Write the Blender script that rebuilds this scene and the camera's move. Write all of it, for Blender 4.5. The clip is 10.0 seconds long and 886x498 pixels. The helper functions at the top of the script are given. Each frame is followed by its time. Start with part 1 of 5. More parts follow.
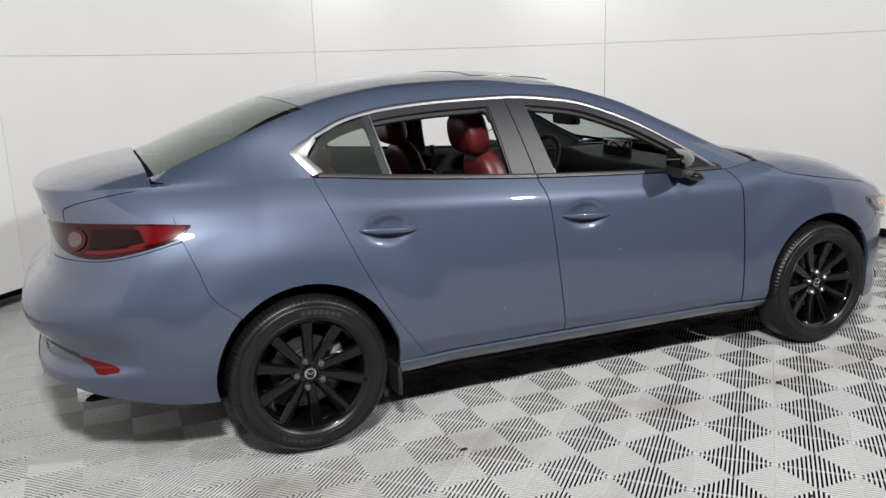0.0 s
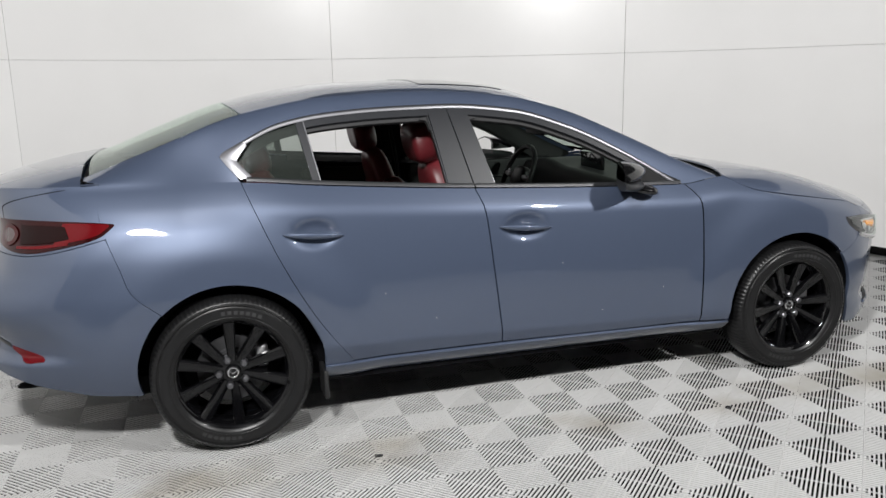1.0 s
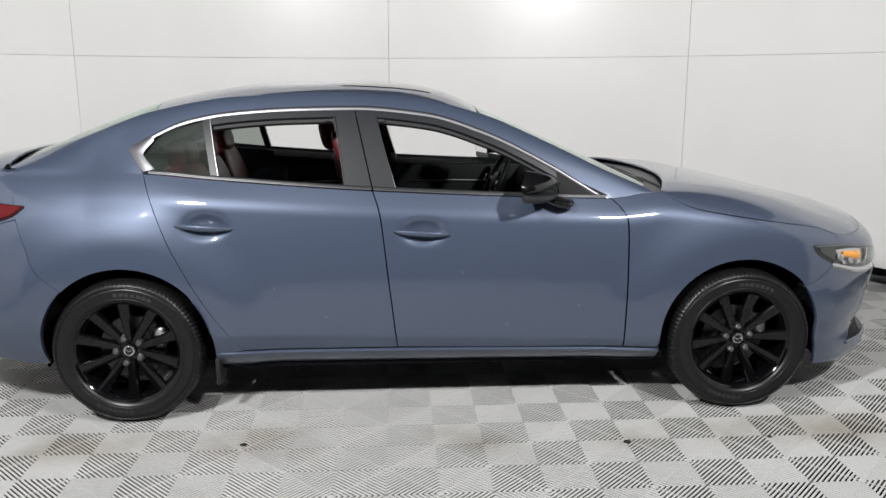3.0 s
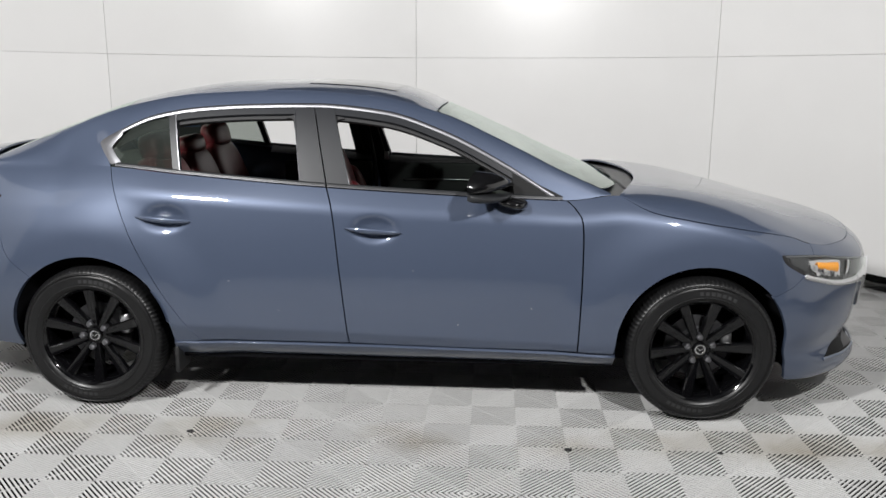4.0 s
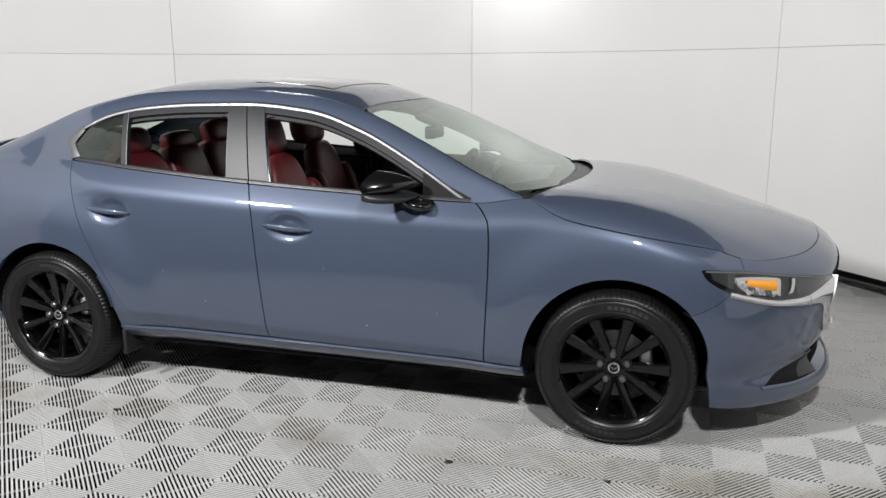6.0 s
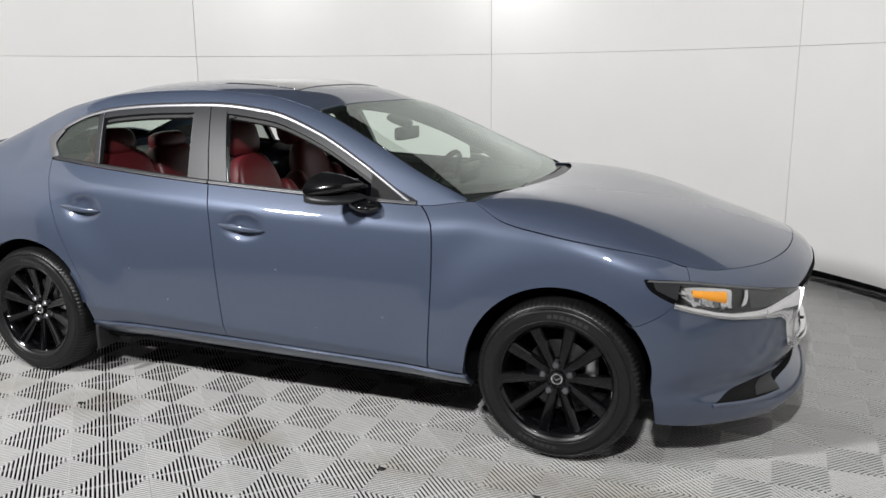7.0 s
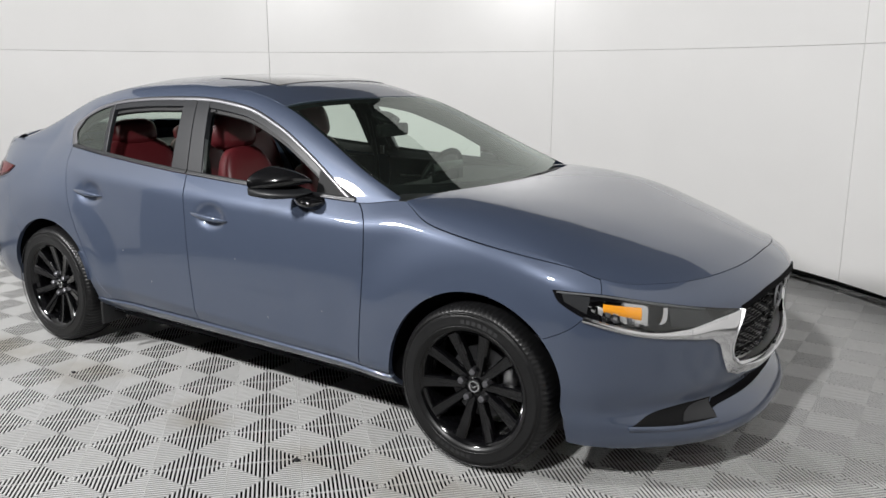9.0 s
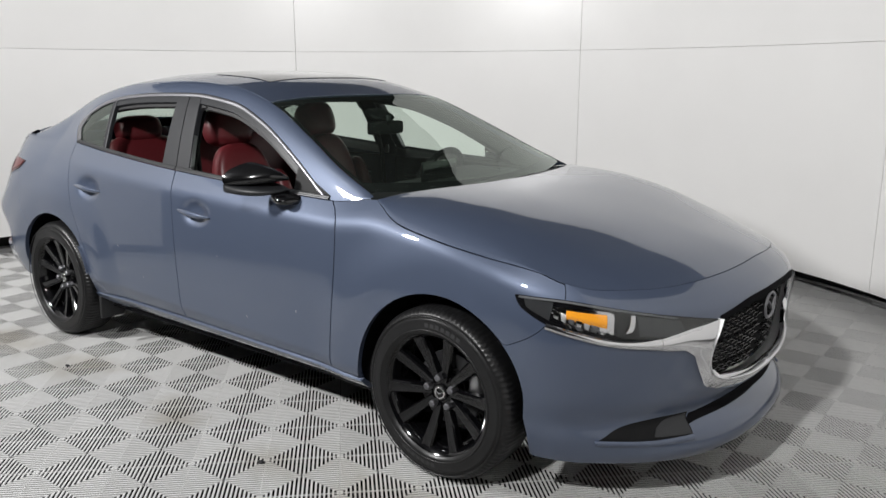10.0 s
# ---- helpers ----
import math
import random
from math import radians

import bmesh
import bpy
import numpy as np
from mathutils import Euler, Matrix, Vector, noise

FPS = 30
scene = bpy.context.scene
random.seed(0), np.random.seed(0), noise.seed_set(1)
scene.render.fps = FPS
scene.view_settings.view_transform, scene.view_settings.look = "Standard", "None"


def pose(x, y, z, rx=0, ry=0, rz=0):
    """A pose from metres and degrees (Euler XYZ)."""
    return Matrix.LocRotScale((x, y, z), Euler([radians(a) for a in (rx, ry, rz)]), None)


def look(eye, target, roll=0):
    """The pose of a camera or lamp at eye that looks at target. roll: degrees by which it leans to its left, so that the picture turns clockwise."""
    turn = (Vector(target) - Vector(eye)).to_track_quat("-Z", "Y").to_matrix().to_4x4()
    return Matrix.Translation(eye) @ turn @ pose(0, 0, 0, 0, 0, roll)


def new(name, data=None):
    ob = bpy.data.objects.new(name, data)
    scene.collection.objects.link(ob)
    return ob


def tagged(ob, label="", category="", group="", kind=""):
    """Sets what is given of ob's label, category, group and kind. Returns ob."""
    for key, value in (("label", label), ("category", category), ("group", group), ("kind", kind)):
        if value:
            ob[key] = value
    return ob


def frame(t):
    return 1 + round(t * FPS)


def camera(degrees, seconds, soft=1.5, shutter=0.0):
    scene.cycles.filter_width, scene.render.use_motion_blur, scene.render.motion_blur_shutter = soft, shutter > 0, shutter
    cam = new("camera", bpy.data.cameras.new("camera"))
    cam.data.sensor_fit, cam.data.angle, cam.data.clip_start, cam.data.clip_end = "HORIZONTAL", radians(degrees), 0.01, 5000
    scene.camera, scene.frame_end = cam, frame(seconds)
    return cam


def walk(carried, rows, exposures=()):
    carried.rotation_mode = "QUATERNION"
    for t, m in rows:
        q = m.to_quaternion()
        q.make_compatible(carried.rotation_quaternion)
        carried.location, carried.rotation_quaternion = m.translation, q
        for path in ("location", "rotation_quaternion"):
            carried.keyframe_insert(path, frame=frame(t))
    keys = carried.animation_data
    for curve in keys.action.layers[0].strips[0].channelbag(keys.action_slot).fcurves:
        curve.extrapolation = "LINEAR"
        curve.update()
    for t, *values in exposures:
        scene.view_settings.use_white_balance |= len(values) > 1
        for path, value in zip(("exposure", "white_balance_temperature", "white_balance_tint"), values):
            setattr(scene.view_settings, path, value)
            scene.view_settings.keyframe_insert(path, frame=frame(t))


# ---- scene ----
import functools

cam = camera(57.9, 10.0)
PATH = [
    (0, (-2.034, -3.826, 1.499), (-1.273, -2.031, 1.055), -1.9),
    (0.5, (-1.75, -3.971, 1.467), (-1.082, -2.134, 1.043), -1.6),
    (1, (-1.436, -4.059, 1.49), (-0.866, -2.189, 1.068), -1.2),
    (1.5, (-1.131, -4.19, 1.499), (-0.666, -2.291, 1.08), -1.0),
    (2, (-0.832, -4.242, 1.509), (-0.47, -2.323, 1.076), -0.6),
    (2.5, (-0.492, -4.258, 1.505), (-0.261, -2.317, 1.078), -0.4),
    (4, (0.424, -4.251, 1.489), (0.313, -2.299, 1.069), 0.3),
    (4.5, (0.759, -4.249, 1.505), (0.523, -2.31, 1.076), 0.1),
    (5, (1.043, -4.204, 1.476), (0.699, -2.279, 1.058), 0.0),
    (5.5, (1.31, -4.115, 1.508), (0.862, -2.214, 1.08), -0.1),
    (7, (2.069, -3.738, 1.491), (1.33, -1.93, 1.064), -0.5),
    (7.5, (2.3, -3.676, 1.495), (1.487, -1.9, 1.063), -0.4),
    (8, (2.5, -3.529, 1.485), (1.587, -1.806, 1.044), -0.6),
    (8.5, (2.654, -3.366, 1.494), (1.654, -1.691, 1.054), -0.4),
    (9, (2.839, -3.291, 1.495), (1.762, -1.664, 1.06), -0.0),
    (9.5, (2.995, -3.165, 1.478), (1.845, -1.587, 1.048), 0.0),
    (10, (3.06, -3.005, 1.464), (1.858, -1.465, 1.036), 0.1),
]
walk(cam, [(t, look(eye, target, roll)) for t, eye, target, roll in PATH])

# ---- world, lamps, exposure ----
world = bpy.data.worlds.new("world")
scene.world = world
world.use_nodes = True
world.node_tree.nodes["Background"].inputs[0].default_value = (0.5, 0.5, 0.5, 1)
world.node_tree.nodes["Background"].inputs[1].default_value = 0.0
scene.view_settings.exposure = 0.0

CX, CY, RW = -0.02, -0.64, 3.71          # centre and radius of the round photo bay
LAMPS = [(-2.2, -4.05, 258.0, 3.4, 0.25), (2.05, -4.15, 168.0, 3.4, 0.12)]      # flood lamps above the bay's open side, turned to the car


# ---- materials ----
def material(name, colour, rough=0.5, metal=0.0, coat=0.0, spec=0.5, vary=0.0, size=20.0, bump=0.0, rough_vary=0.0, emit=0.0, second=None, second_size=2.0, coat_ior=1.5):
    m = bpy.data.materials.new(name)
    m.use_nodes = True
    nt = m.node_tree
    b = nt.nodes["Principled BSDF"]
    b.inputs["Base Color"].default_value = (*colour, 1)
    b.inputs["Roughness"].default_value = rough
    b.inputs["Metallic"].default_value = metal
    b.inputs["Coat Weight"].default_value = coat
    b.inputs["Coat Roughness"].default_value = 0.03
    b.inputs["Coat IOR"].default_value = coat_ior
    b.inputs["Specular IOR Level"].default_value = spec
    if emit:
        b.inputs["Emission Color"].default_value = (*colour, 1)
        b.inputs["Emission Strength"].default_value = emit
    co = nt.nodes.new("ShaderNodeTexCoord")
    if vary or rough_vary or bump:
        n = nt.nodes.new("ShaderNodeTexNoise")
        n.inputs["Scale"].default_value = size
        n.inputs["Detail"].default_value = 6
        nt.links.new(co.outputs["Object"], n.inputs["Vector"])
    if vary:
        ramp = nt.nodes.new("ShaderNodeMix")
        ramp.data_type = "RGBA"
        ramp.inputs["A"].default_value = (*[c * (1 - vary) for c in colour], 1)
        ramp.inputs["B"].default_value = (*[min(c * (1 + vary), 1) for c in (second or colour)], 1)
        nt.links.new(n.outputs["Fac"], ramp.inputs["Factor"])
        big = nt.nodes.new("ShaderNodeTexNoise")
        big.inputs["Scale"].default_value = second_size
        nt.links.new(co.outputs["Object"], big.inputs["Vector"])
        mul = nt.nodes.new("ShaderNodeMapRange")
        mul.inputs["To Min"].default_value, mul.inputs["To Max"].default_value = 1 - vary, 1 + vary * 0.5
        nt.links.new(big.outputs["Fac"], mul.inputs["Value"])
        sc = nt.nodes.new("ShaderNodeVectorMath")
        sc.operation = "SCALE"
        nt.links.new(ramp.outputs["Result"], sc.inputs[0])
        nt.links.new(mul.outputs["Result"], sc.inputs["Scale"])
        nt.links.new(sc.outputs["Vector"], b.inputs["Base Color"])
    if rough_vary:
        r = nt.nodes.new("ShaderNodeMapRange")
        r.inputs["To Min"].default_value, r.inputs["To Max"].default_value = rough - rough_vary, rough + rough_vary
        nt.links.new(n.outputs["Fac"], r.inputs["Value"])
        nt.links.new(r.outputs["Result"], b.inputs["Roughness"])
    if bump:
        bu = nt.nodes.new("ShaderNodeBump")
        bu.inputs["Strength"].default_value = bump
        bu.inputs["Distance"].default_value = 0.002
        nt.links.new(n.outputs["Fac"], bu.inputs["Height"])
        nt.links.new(bu.outputs["Normal"], b.inputs["Normal"])
    return m


def glass_material(name, tint, gloss=0.04, haze=0.0):
    m = bpy.data.materials.new(name)
    m.use_nodes = True
    nt = m.node_tree
    nt.nodes.clear()
    o = nt.nodes.new("ShaderNodeOutputMaterial")
    mix = nt.nodes.new("ShaderNodeMixShader")
    tr = nt.nodes.new("ShaderNodeBsdfTransparent")
    gl = nt.nodes.new("ShaderNodeBsdfGlossy")
    lw = nt.nodes.new("ShaderNodeLayerWeight")
    lw.inputs["Blend"].default_value = 0.5
    pw = nt.nodes.new("ShaderNodeMath")
    pw.operation = "POWER"
    pw.inputs[1].default_value = 5.0
    fr = nt.nodes.new("ShaderNodeMapRange")
    fr.inputs["To Min"].default_value = gloss
    nt.links.new(lw.outputs["Facing"], pw.inputs[0])
    nt.links.new(pw.outputs[0], fr.inputs["Value"])
    tr.inputs["Color"].default_value = (*tint, 1)
    gl.inputs["Roughness"].default_value = 0.01
    gl.inputs["Color"].default_value = (0.93, 1, 0.95, 1)
    nt.links.new(fr.outputs[0], mix.inputs[0])
    # haze share: pale diffuse colour painted in as a veil of reflected light
    veil = nt.nodes.new("ShaderNodeMixShader")
    dust = nt.nodes.new("ShaderNodeBsdfDiffuse")
    dust.inputs["Color"].default_value = (0.6, 0.7, 0.62, 1)
    veil.inputs[0].default_value = haze
    nt.links.new(tr.outputs[0], veil.inputs[1])
    nt.links.new(dust.outputs[0], veil.inputs[2])
    nt.links.new(veil.outputs[0], mix.inputs[1])
    nt.links.new(gl.outputs[0], mix.inputs[2])
    nt.links.new(mix.outputs[0], o.inputs[0])
    return m


PAINT = material("blue_grey_metallic_paint", (0.066, 0.087, 0.139), 0.44, 0.38, 1.0, vary=0.06, size=900.0, second_size=0.6, coat_ior=1.68)
BLACK_GLOSS = material("gloss_black", (0.006, 0.006, 0.007), 0.12, 0.0, 0.6)
CAP = material("mirror_cap_black", (0.004, 0.004, 0.0045), 0.16, 0.0, 0.8, vary=0.15, size=300.0)
BLACK_SATIN = material("satin_black", (0.018, 0.019, 0.021), 0.38, rough_vary=0.06, size=60.0)
PILLAR = material("pillar_film", (0.016, 0.017, 0.02), 0.42, 0.0, spec=0.38, vary=0.1, size=200.0)
RUBBER = material("black_rubber", (0.012, 0.012, 0.013), 0.6, vary=0.2, size=90.0, bump=0.1)
TYRE = material("tyre_rubber", (0.009, 0.009, 0.0095), 0.36, spec=0.42, vary=0.4, size=40.0, bump=0.15, rough_vary=0.1)
MARK = material("raised_tyre_mark", (0.026, 0.026, 0.027), 0.5)
DUST = material("pale_dust", (0.6, 0.6, 0.58), 0.9)
# shade of cavities and gaps held in the colour; also plain black trim
DEEP_BLACK = material("dark_cavity", (0.004, 0.004, 0.005), 0.9, spec=0.1)
CHROME = material("chrome", (0.82, 0.82, 0.83), 0.09, 1.0)
DARK_METAL = material("dark_satin_metal", (0.07, 0.07, 0.075), 0.45, 1.0)
TRIM_BLACK = material("matt_black_trim", (0.005, 0.005, 0.0055), 0.55, spec=0.2, vary=0.2, size=120.0)
BRIGHT = material("bright_satin_metal", (0.88, 0.88, 0.89), 0.32, 0.9)
SATIN_CHROME = material("satin_chrome", (0.25, 0.25, 0.265), 0.4, 1.0)
RIM = material("gloss_black_wheel", (0.003, 0.003, 0.0035), 0.1, 0.0, 0.35, spec=0.32)
GRILLE = material("grille_bars", (0.05, 0.05, 0.052), 0.25, 0.3, 0.5)
STEEL = material("brushed_steel", (0.72, 0.72, 0.73), 0.45, 1.0, vary=0.1, size=200.0)
DISC_IRON = material("brake_iron", (0.12, 0.12, 0.125), 0.45, 0.9)
RED_LEATHER = material("red_leather", (0.105, 0.012, 0.016), 0.42, vary=0.12, size=120.0, bump=0.25)
BLACK_LEATHER = material("black_trim", (0.006, 0.006, 0.007), 0.5, spec=0.25, vary=0.2, size=150.0, bump=0.2)
HEADLINER = material("headliner", (0.022, 0.022, 0.023), 0.9, vary=0.1, size=200.0)
DASH = material("dark_soft_plastic", (0.02, 0.021, 0.022), 0.6, spec=0.3, vary=0.15, size=150.0, bump=0.15)
GREY_PLASTIC = material("grey_plastic", (0.1, 0.104, 0.11), 0.5, vary=0.1, size=120.0)
AMBER = material("amber_lens", (0.9, 0.36, 0.02), 0.2, coat=1.0)
RED_LENS = material("red_lens", (0.1, 0.002, 0.004), 0.12, coat=0.15, spec=0.35)
RED_SMOKE = material("smoked_red_lens", (0.008, 0.0005, 0.0006), 0.1, coat=0.05, spec=0.25)
SMOKED_GREY = material("smoky_grey_shade", (0.05, 0.052, 0.055), 0.25, 0.3, 0.6)
SMOKED = material("smoked_clear_lens", (0.1, 0.075, 0.075), 0.15, 0.2, 0.3)
RED_RING = material("deep_red_lens", (0.05, 0.002, 0.003), 0.14, coat=0.15, spec=0.35)
RED_DARK = material("dark_red_lens", (0.022, 0.001, 0.0014), 0.12, coat=0.15, spec=0.3)
CLEAR = glass_material("clear_lens", (0.97, 0.97, 0.97), 0.03)
WINDSCREEN = glass_material("green_tinted_glass", (0.74, 0.86, 0.77), 0.045, 0.012)
DARK_GLASS = glass_material("grey_tinted_glass", (0.45, 0.49, 0.46), 0.09, 0.03)
MIRROR = material("mirror_silver", (0.9, 0.9, 0.9), 0.02, 1.0)
PANEL = material("white_wall_panel", (0.82, 0.813, 0.803), 0.3, vary=0.02, size=3.0, rough_vary=0.05, bump=0.02)
nt = PANEL.node_tree
info, rnd, tone = nt.nodes.new("ShaderNodeObjectInfo"), nt.nodes.new("ShaderNodeMapRange"), nt.nodes.new("ShaderNodeVectorMath")
tone.operation = "SCALE"
rnd.inputs["To Min"].default_value, rnd.inputs["To Max"].default_value = 0.965, 1.015
base_in = nt.nodes["Principled BSDF"].inputs["Base Color"]
nt.links.new(base_in.links[0].from_socket, tone.inputs[0])
nt.links.new(info.outputs["Random"], rnd.inputs["Value"])
nt.links.new(rnd.outputs["Result"], tone.inputs["Scale"])
nt.links.new(tone.outputs["Vector"], base_in)
OUTER = material("grey_outer_wall", (0.06, 0.06, 0.063), 0.7, vary=0.1, size=3.0)
CEIL = material("dark_ceiling", (0.05, 0.05, 0.055), 0.8, vary=0.15, size=3.0)
BACKING = material("panel_backing", (0.2, 0.2, 0.2), 0.6)
GAP_SHADE = material("black_skirt", (0.006, 0.006, 0.006), 0.6)
# floor under the ribs, near black so its colour gives the slots' shade
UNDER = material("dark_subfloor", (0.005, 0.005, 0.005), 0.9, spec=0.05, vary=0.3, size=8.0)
LAMP_GLOW = material("lamp_diffuser", (1.0, 0.98, 0.95), 0.5, emit=9.0)


# ---- mesh helpers ----
def link(name, verts, faces, mat, parent=None, label="", smooth=True):
    me = bpy.data.meshes.new(name)
    me.from_pydata([tuple(v) for v in verts], [], [tuple(q) for q in faces])
    me.materials.append(mat)
    me.polygons.foreach_set("use_smooth", [smooth] * len(me.polygons))
    me.update()
    ob = new(name, me)
    if parent is not None:
        ob.parent = parent
    if label:
        tagged(ob, label)
    return ob


def part(name, bm, mat, parent=None, label="", smooth=True):
    me = bpy.data.meshes.new(name)
    bm.normal_update()
    bm.to_mesh(me)
    bm.free()
    me.materials.append(mat)
    me.polygons.foreach_set("use_smooth", [smooth] * len(me.polygons))
    ob = new(name, me)
    if parent is not None:
        ob.parent = parent
    if label:
        tagged(ob, label)
    return ob


def sharpen(ob, degrees=35):
    ob.data.set_sharp_from_angle(angle=radians(degrees))
    return ob


def spline(knots):
    """Smooth curve through (x, value) knots in rising x (monotone cubic)."""
    xs = [k[0] for k in knots]
    ys = [k[1] for k in knots]
    n = len(xs)
    d = [(ys[i + 1] - ys[i]) / (xs[i + 1] - xs[i]) for i in range(n - 1)]
    m = [d[0]]
    for i in range(1, n - 1):
        if d[i - 1] * d[i] <= 0:
            m.append(0.0)
        else:
            h0, h1 = xs[i] - xs[i - 1], xs[i + 1] - xs[i]
            a, b = 2 * h1 + h0, h1 + 2 * h0
            m.append((a + b) / (a / d[i - 1] + b / d[i]))
    m.append(d[-1])

    def at(x):
        if x <= xs[0]:
            return ys[0] + m[0] * (x - xs[0])
        if x >= xs[-1]:
            return ys[-1] + m[-1] * (x - xs[-1])
        i = 0
        while x > xs[i + 1]:
            i += 1
        h = xs[i + 1] - xs[i]
        t = (x - xs[i]) / h
        return ((1 + 2 * t) * (1 - t) ** 2 * ys[i] + t * (1 - t) ** 2 * h * m[i]
                + t * t * (3 - 2 * t) * ys[i + 1] + t * t * (t - 1) * h * m[i + 1])
    return at


def along(points, n, smooth=True):
    """n + 1 points at even steps along a line through the given 2D points, rounded by a Catmull-Rom curve."""
    p = [np.array(q, float) for q in points]
    if smooth and len(p) > 2:
        dense = []
        e = [2 * p[0] - p[1]] + p + [2 * p[-1] - p[-2]]
        for i in range(1, len(e) - 2):
            for k in range(12):
                t = k / 12
                dense.append(0.5 * (2 * e[i] + (e[i + 1] - e[i - 1]) * t + (2 * e[i - 1] - 5 * e[i] + 4 * e[i + 1] - e[i + 2]) * t * t
                                    + (3 * e[i] - e[i - 1] - 3 * e[i + 1] + e[i + 2]) * t ** 3))
        dense.append(p[-1])
        p = dense
    d = [0.0]
    for a, b in zip(p, p[1:]):
        d.append(d[-1] + float(np.linalg.norm(b - a)))
    d = np.array(d)
    q = np.array(p)
    t = np.linspace(0, d[-1], n + 1)
    return np.stack([np.interp(t, d, q[:, k]) for k in range(q.shape[1])], 1)


def coons(low, high, left, right):
    """Grid between four boundary lines of matching ends: low and high run from left to right, left and right from low to high."""
    n, m = len(low) - 1, len(left) - 1
    u = np.linspace(0, 1, n + 1)[:, None, None]
    v = np.linspace(0, 1, m + 1)[None, :, None]
    return ((1 - v) * low[:, None] + v * high[:, None] + (1 - u) * left[None] + u * right[None]
            - ((1 - u) * (1 - v) * low[0] + u * (1 - v) * low[-1] + (1 - u) * v * high[0] + u * v * high[-1]))


def panel(name, grid, surface, mat, parent, side=-1, gap=0.0034, lip=0.016, lift=0.0, label="", out=None):
    """A sheet over a grid of surface coordinates, with rounded edges turned in. side -1 is the car's right, 1 its left."""
    n, m = grid.shape[0], grid.shape[1]
    pts = np.array([[surface(*grid[i, j]) for j in range(m)] for i in range(n)], float)
    du = np.gradient(pts, axis=0)
    dv = np.gradient(pts, axis=1)
    nor = np.cross(du, dv)
    ln = np.linalg.norm(nor, axis=2, keepdims=True)
    nor = nor / np.maximum(ln, 1e-9)
    ref = np.array(out if out is not None else (0, 1, 0.3))
    if (nor * ref).sum() < 0:
        nor = -nor
    flip = (np.cross(du, dv) * nor).sum() < 0
    pts = pts + nor * lift
    if gap:
        for a, b in ((pts[0], pts[1]), (pts[-1], pts[-2]), (pts[:, 0], pts[:, 1]), (pts[:, -1], pts[:, -2])):
            d = b - a
            l = np.linalg.norm(d, axis=1, keepdims=True)
            a += d / np.maximum(l, 1e-9) * np.minimum(gap, l * 0.4)
    verts = [tuple(p) for p in pts.reshape(-1, 3)]
    faces = []
    for i in range(n - 1):
        for j in range(m - 1):
            q = (i * m + j, (i + 1) * m + j, (i + 1) * m + j + 1, i * m + j + 1)
            faces.append(q[::-1] if flip else q)
    if lip:
        ring = [(i, 0) for i in range(n)] + [(n - 1, j) for j in range(1, m)] + [(i, m - 1) for i in range(n - 2, -1, -1)] + [(0, j) for j in range(m - 2, 0, -1)]
        base = len(verts)
        k = len(ring)
        for depth in (0.0, 0.0012, lip):
            for (i, j) in ring:
                ii, jj = min(max(i, 1), n - 2), min(max(j, 1), m - 2)
                d = pts[i, j] - pts[ii, jj]
                d = d / max(np.linalg.norm(d), 1e-9)
                verts.append(tuple(pts[i, j] - nor[i, j] * depth + d * (0.0009 if depth else 0.0)))
        for r in range(2):
            for c in range(k):
                a, b = base + r * k + c, base + r * k + (c + 1) % k
                q = (a, a + k, b + k, b)
                faces.append(q[::-1] if flip else q)
    if side < 0:
        verts = [(x, -y, z) for x, y, z in verts]
        faces = [q[::-1] for q in faces]
    return link(name, verts, faces, mat, parent, label)


def strip(name, low, high, surface, mat, parent, side=-1, lift=0.003, lip=0.006, rows=4, label="", out=None, n=40, bulge=0.0, smooth=True):
    """A narrow sheet on a surface between two lines of surface coordinates."""
    a, b = along(low, n, smooth), along(high, n, smooth)
    v = np.linspace(0, 1, rows + 1)[None, :, None]
    grid = a[:, None] * (1 - v) + b[:, None] * v
    if bulge:
        base = surface

        def surface2(s, z, k):
            p = np.array(base(s, z))
            q = np.array(base(s + 0.003, z)) - p
            r = np.array(base(s, z + 0.003)) - p
            nn = np.cross(q, r)
            nn = nn / max(np.linalg.norm(nn), 1e-9)
            if nn @ np.array(out if out is not None else (0, 1, 0.3)) < 0:
                nn = -nn
            return tuple(p + nn * k)
        h = bulge * np.sin(np.linspace(0, math.pi, rows + 1)) ** 0.7
        grid = np.concatenate([grid, np.broadcast_to(h[None, :, None], grid.shape[:2] + (1,))], 2)
        return panel(name, grid, surface2, mat, parent, side, 0.0, lip, lift, label, out)
    return panel(name, grid, surface, mat, parent, side, 0.0, lip, lift, label, out)


def rounded_box(bm, size, centre, r=0.02, seg=3, turn=None):
    g = bmesh.ops.create_cube(bm, size=1.0)
    vs = g["verts"]
    for v in vs:
        v.co = Vector((v.co.x * size[0], v.co.y * size[1], v.co.z * size[2]))
    es = list({e for v in vs for e in v.link_edges})
    if r:
        res = bmesh.ops.bevel(bm, geom=es, offset=min(r, 0.49 * min(size)), segments=seg, profile=0.5, affect="EDGES")
        vs = list({v for q in res["faces"] for v in q.verts} | {v for v in vs if v.is_valid})
    if turn is not None:
        bmesh.ops.transform(bm, matrix=turn, verts=vs)
    bmesh.ops.translate(bm, vec=centre, verts=vs)
    return vs


def lathe(profile, n):
    """Vertices and faces of (radius, offset) pairs turned about the y axis."""
    verts, faces = [], []
    m = len(profile)
    for i in range(n):
        a = 2 * math.pi * i / n
        for r, o in profile:
            verts.append((r * math.cos(a), o, r * math.sin(a)))
    for i in range(n):
        for j in range(m - 1):
            a, b = i * m + j, ((i + 1) % n) * m + j
            faces.append((a, a + 1, b + 1, b))
    return verts, faces


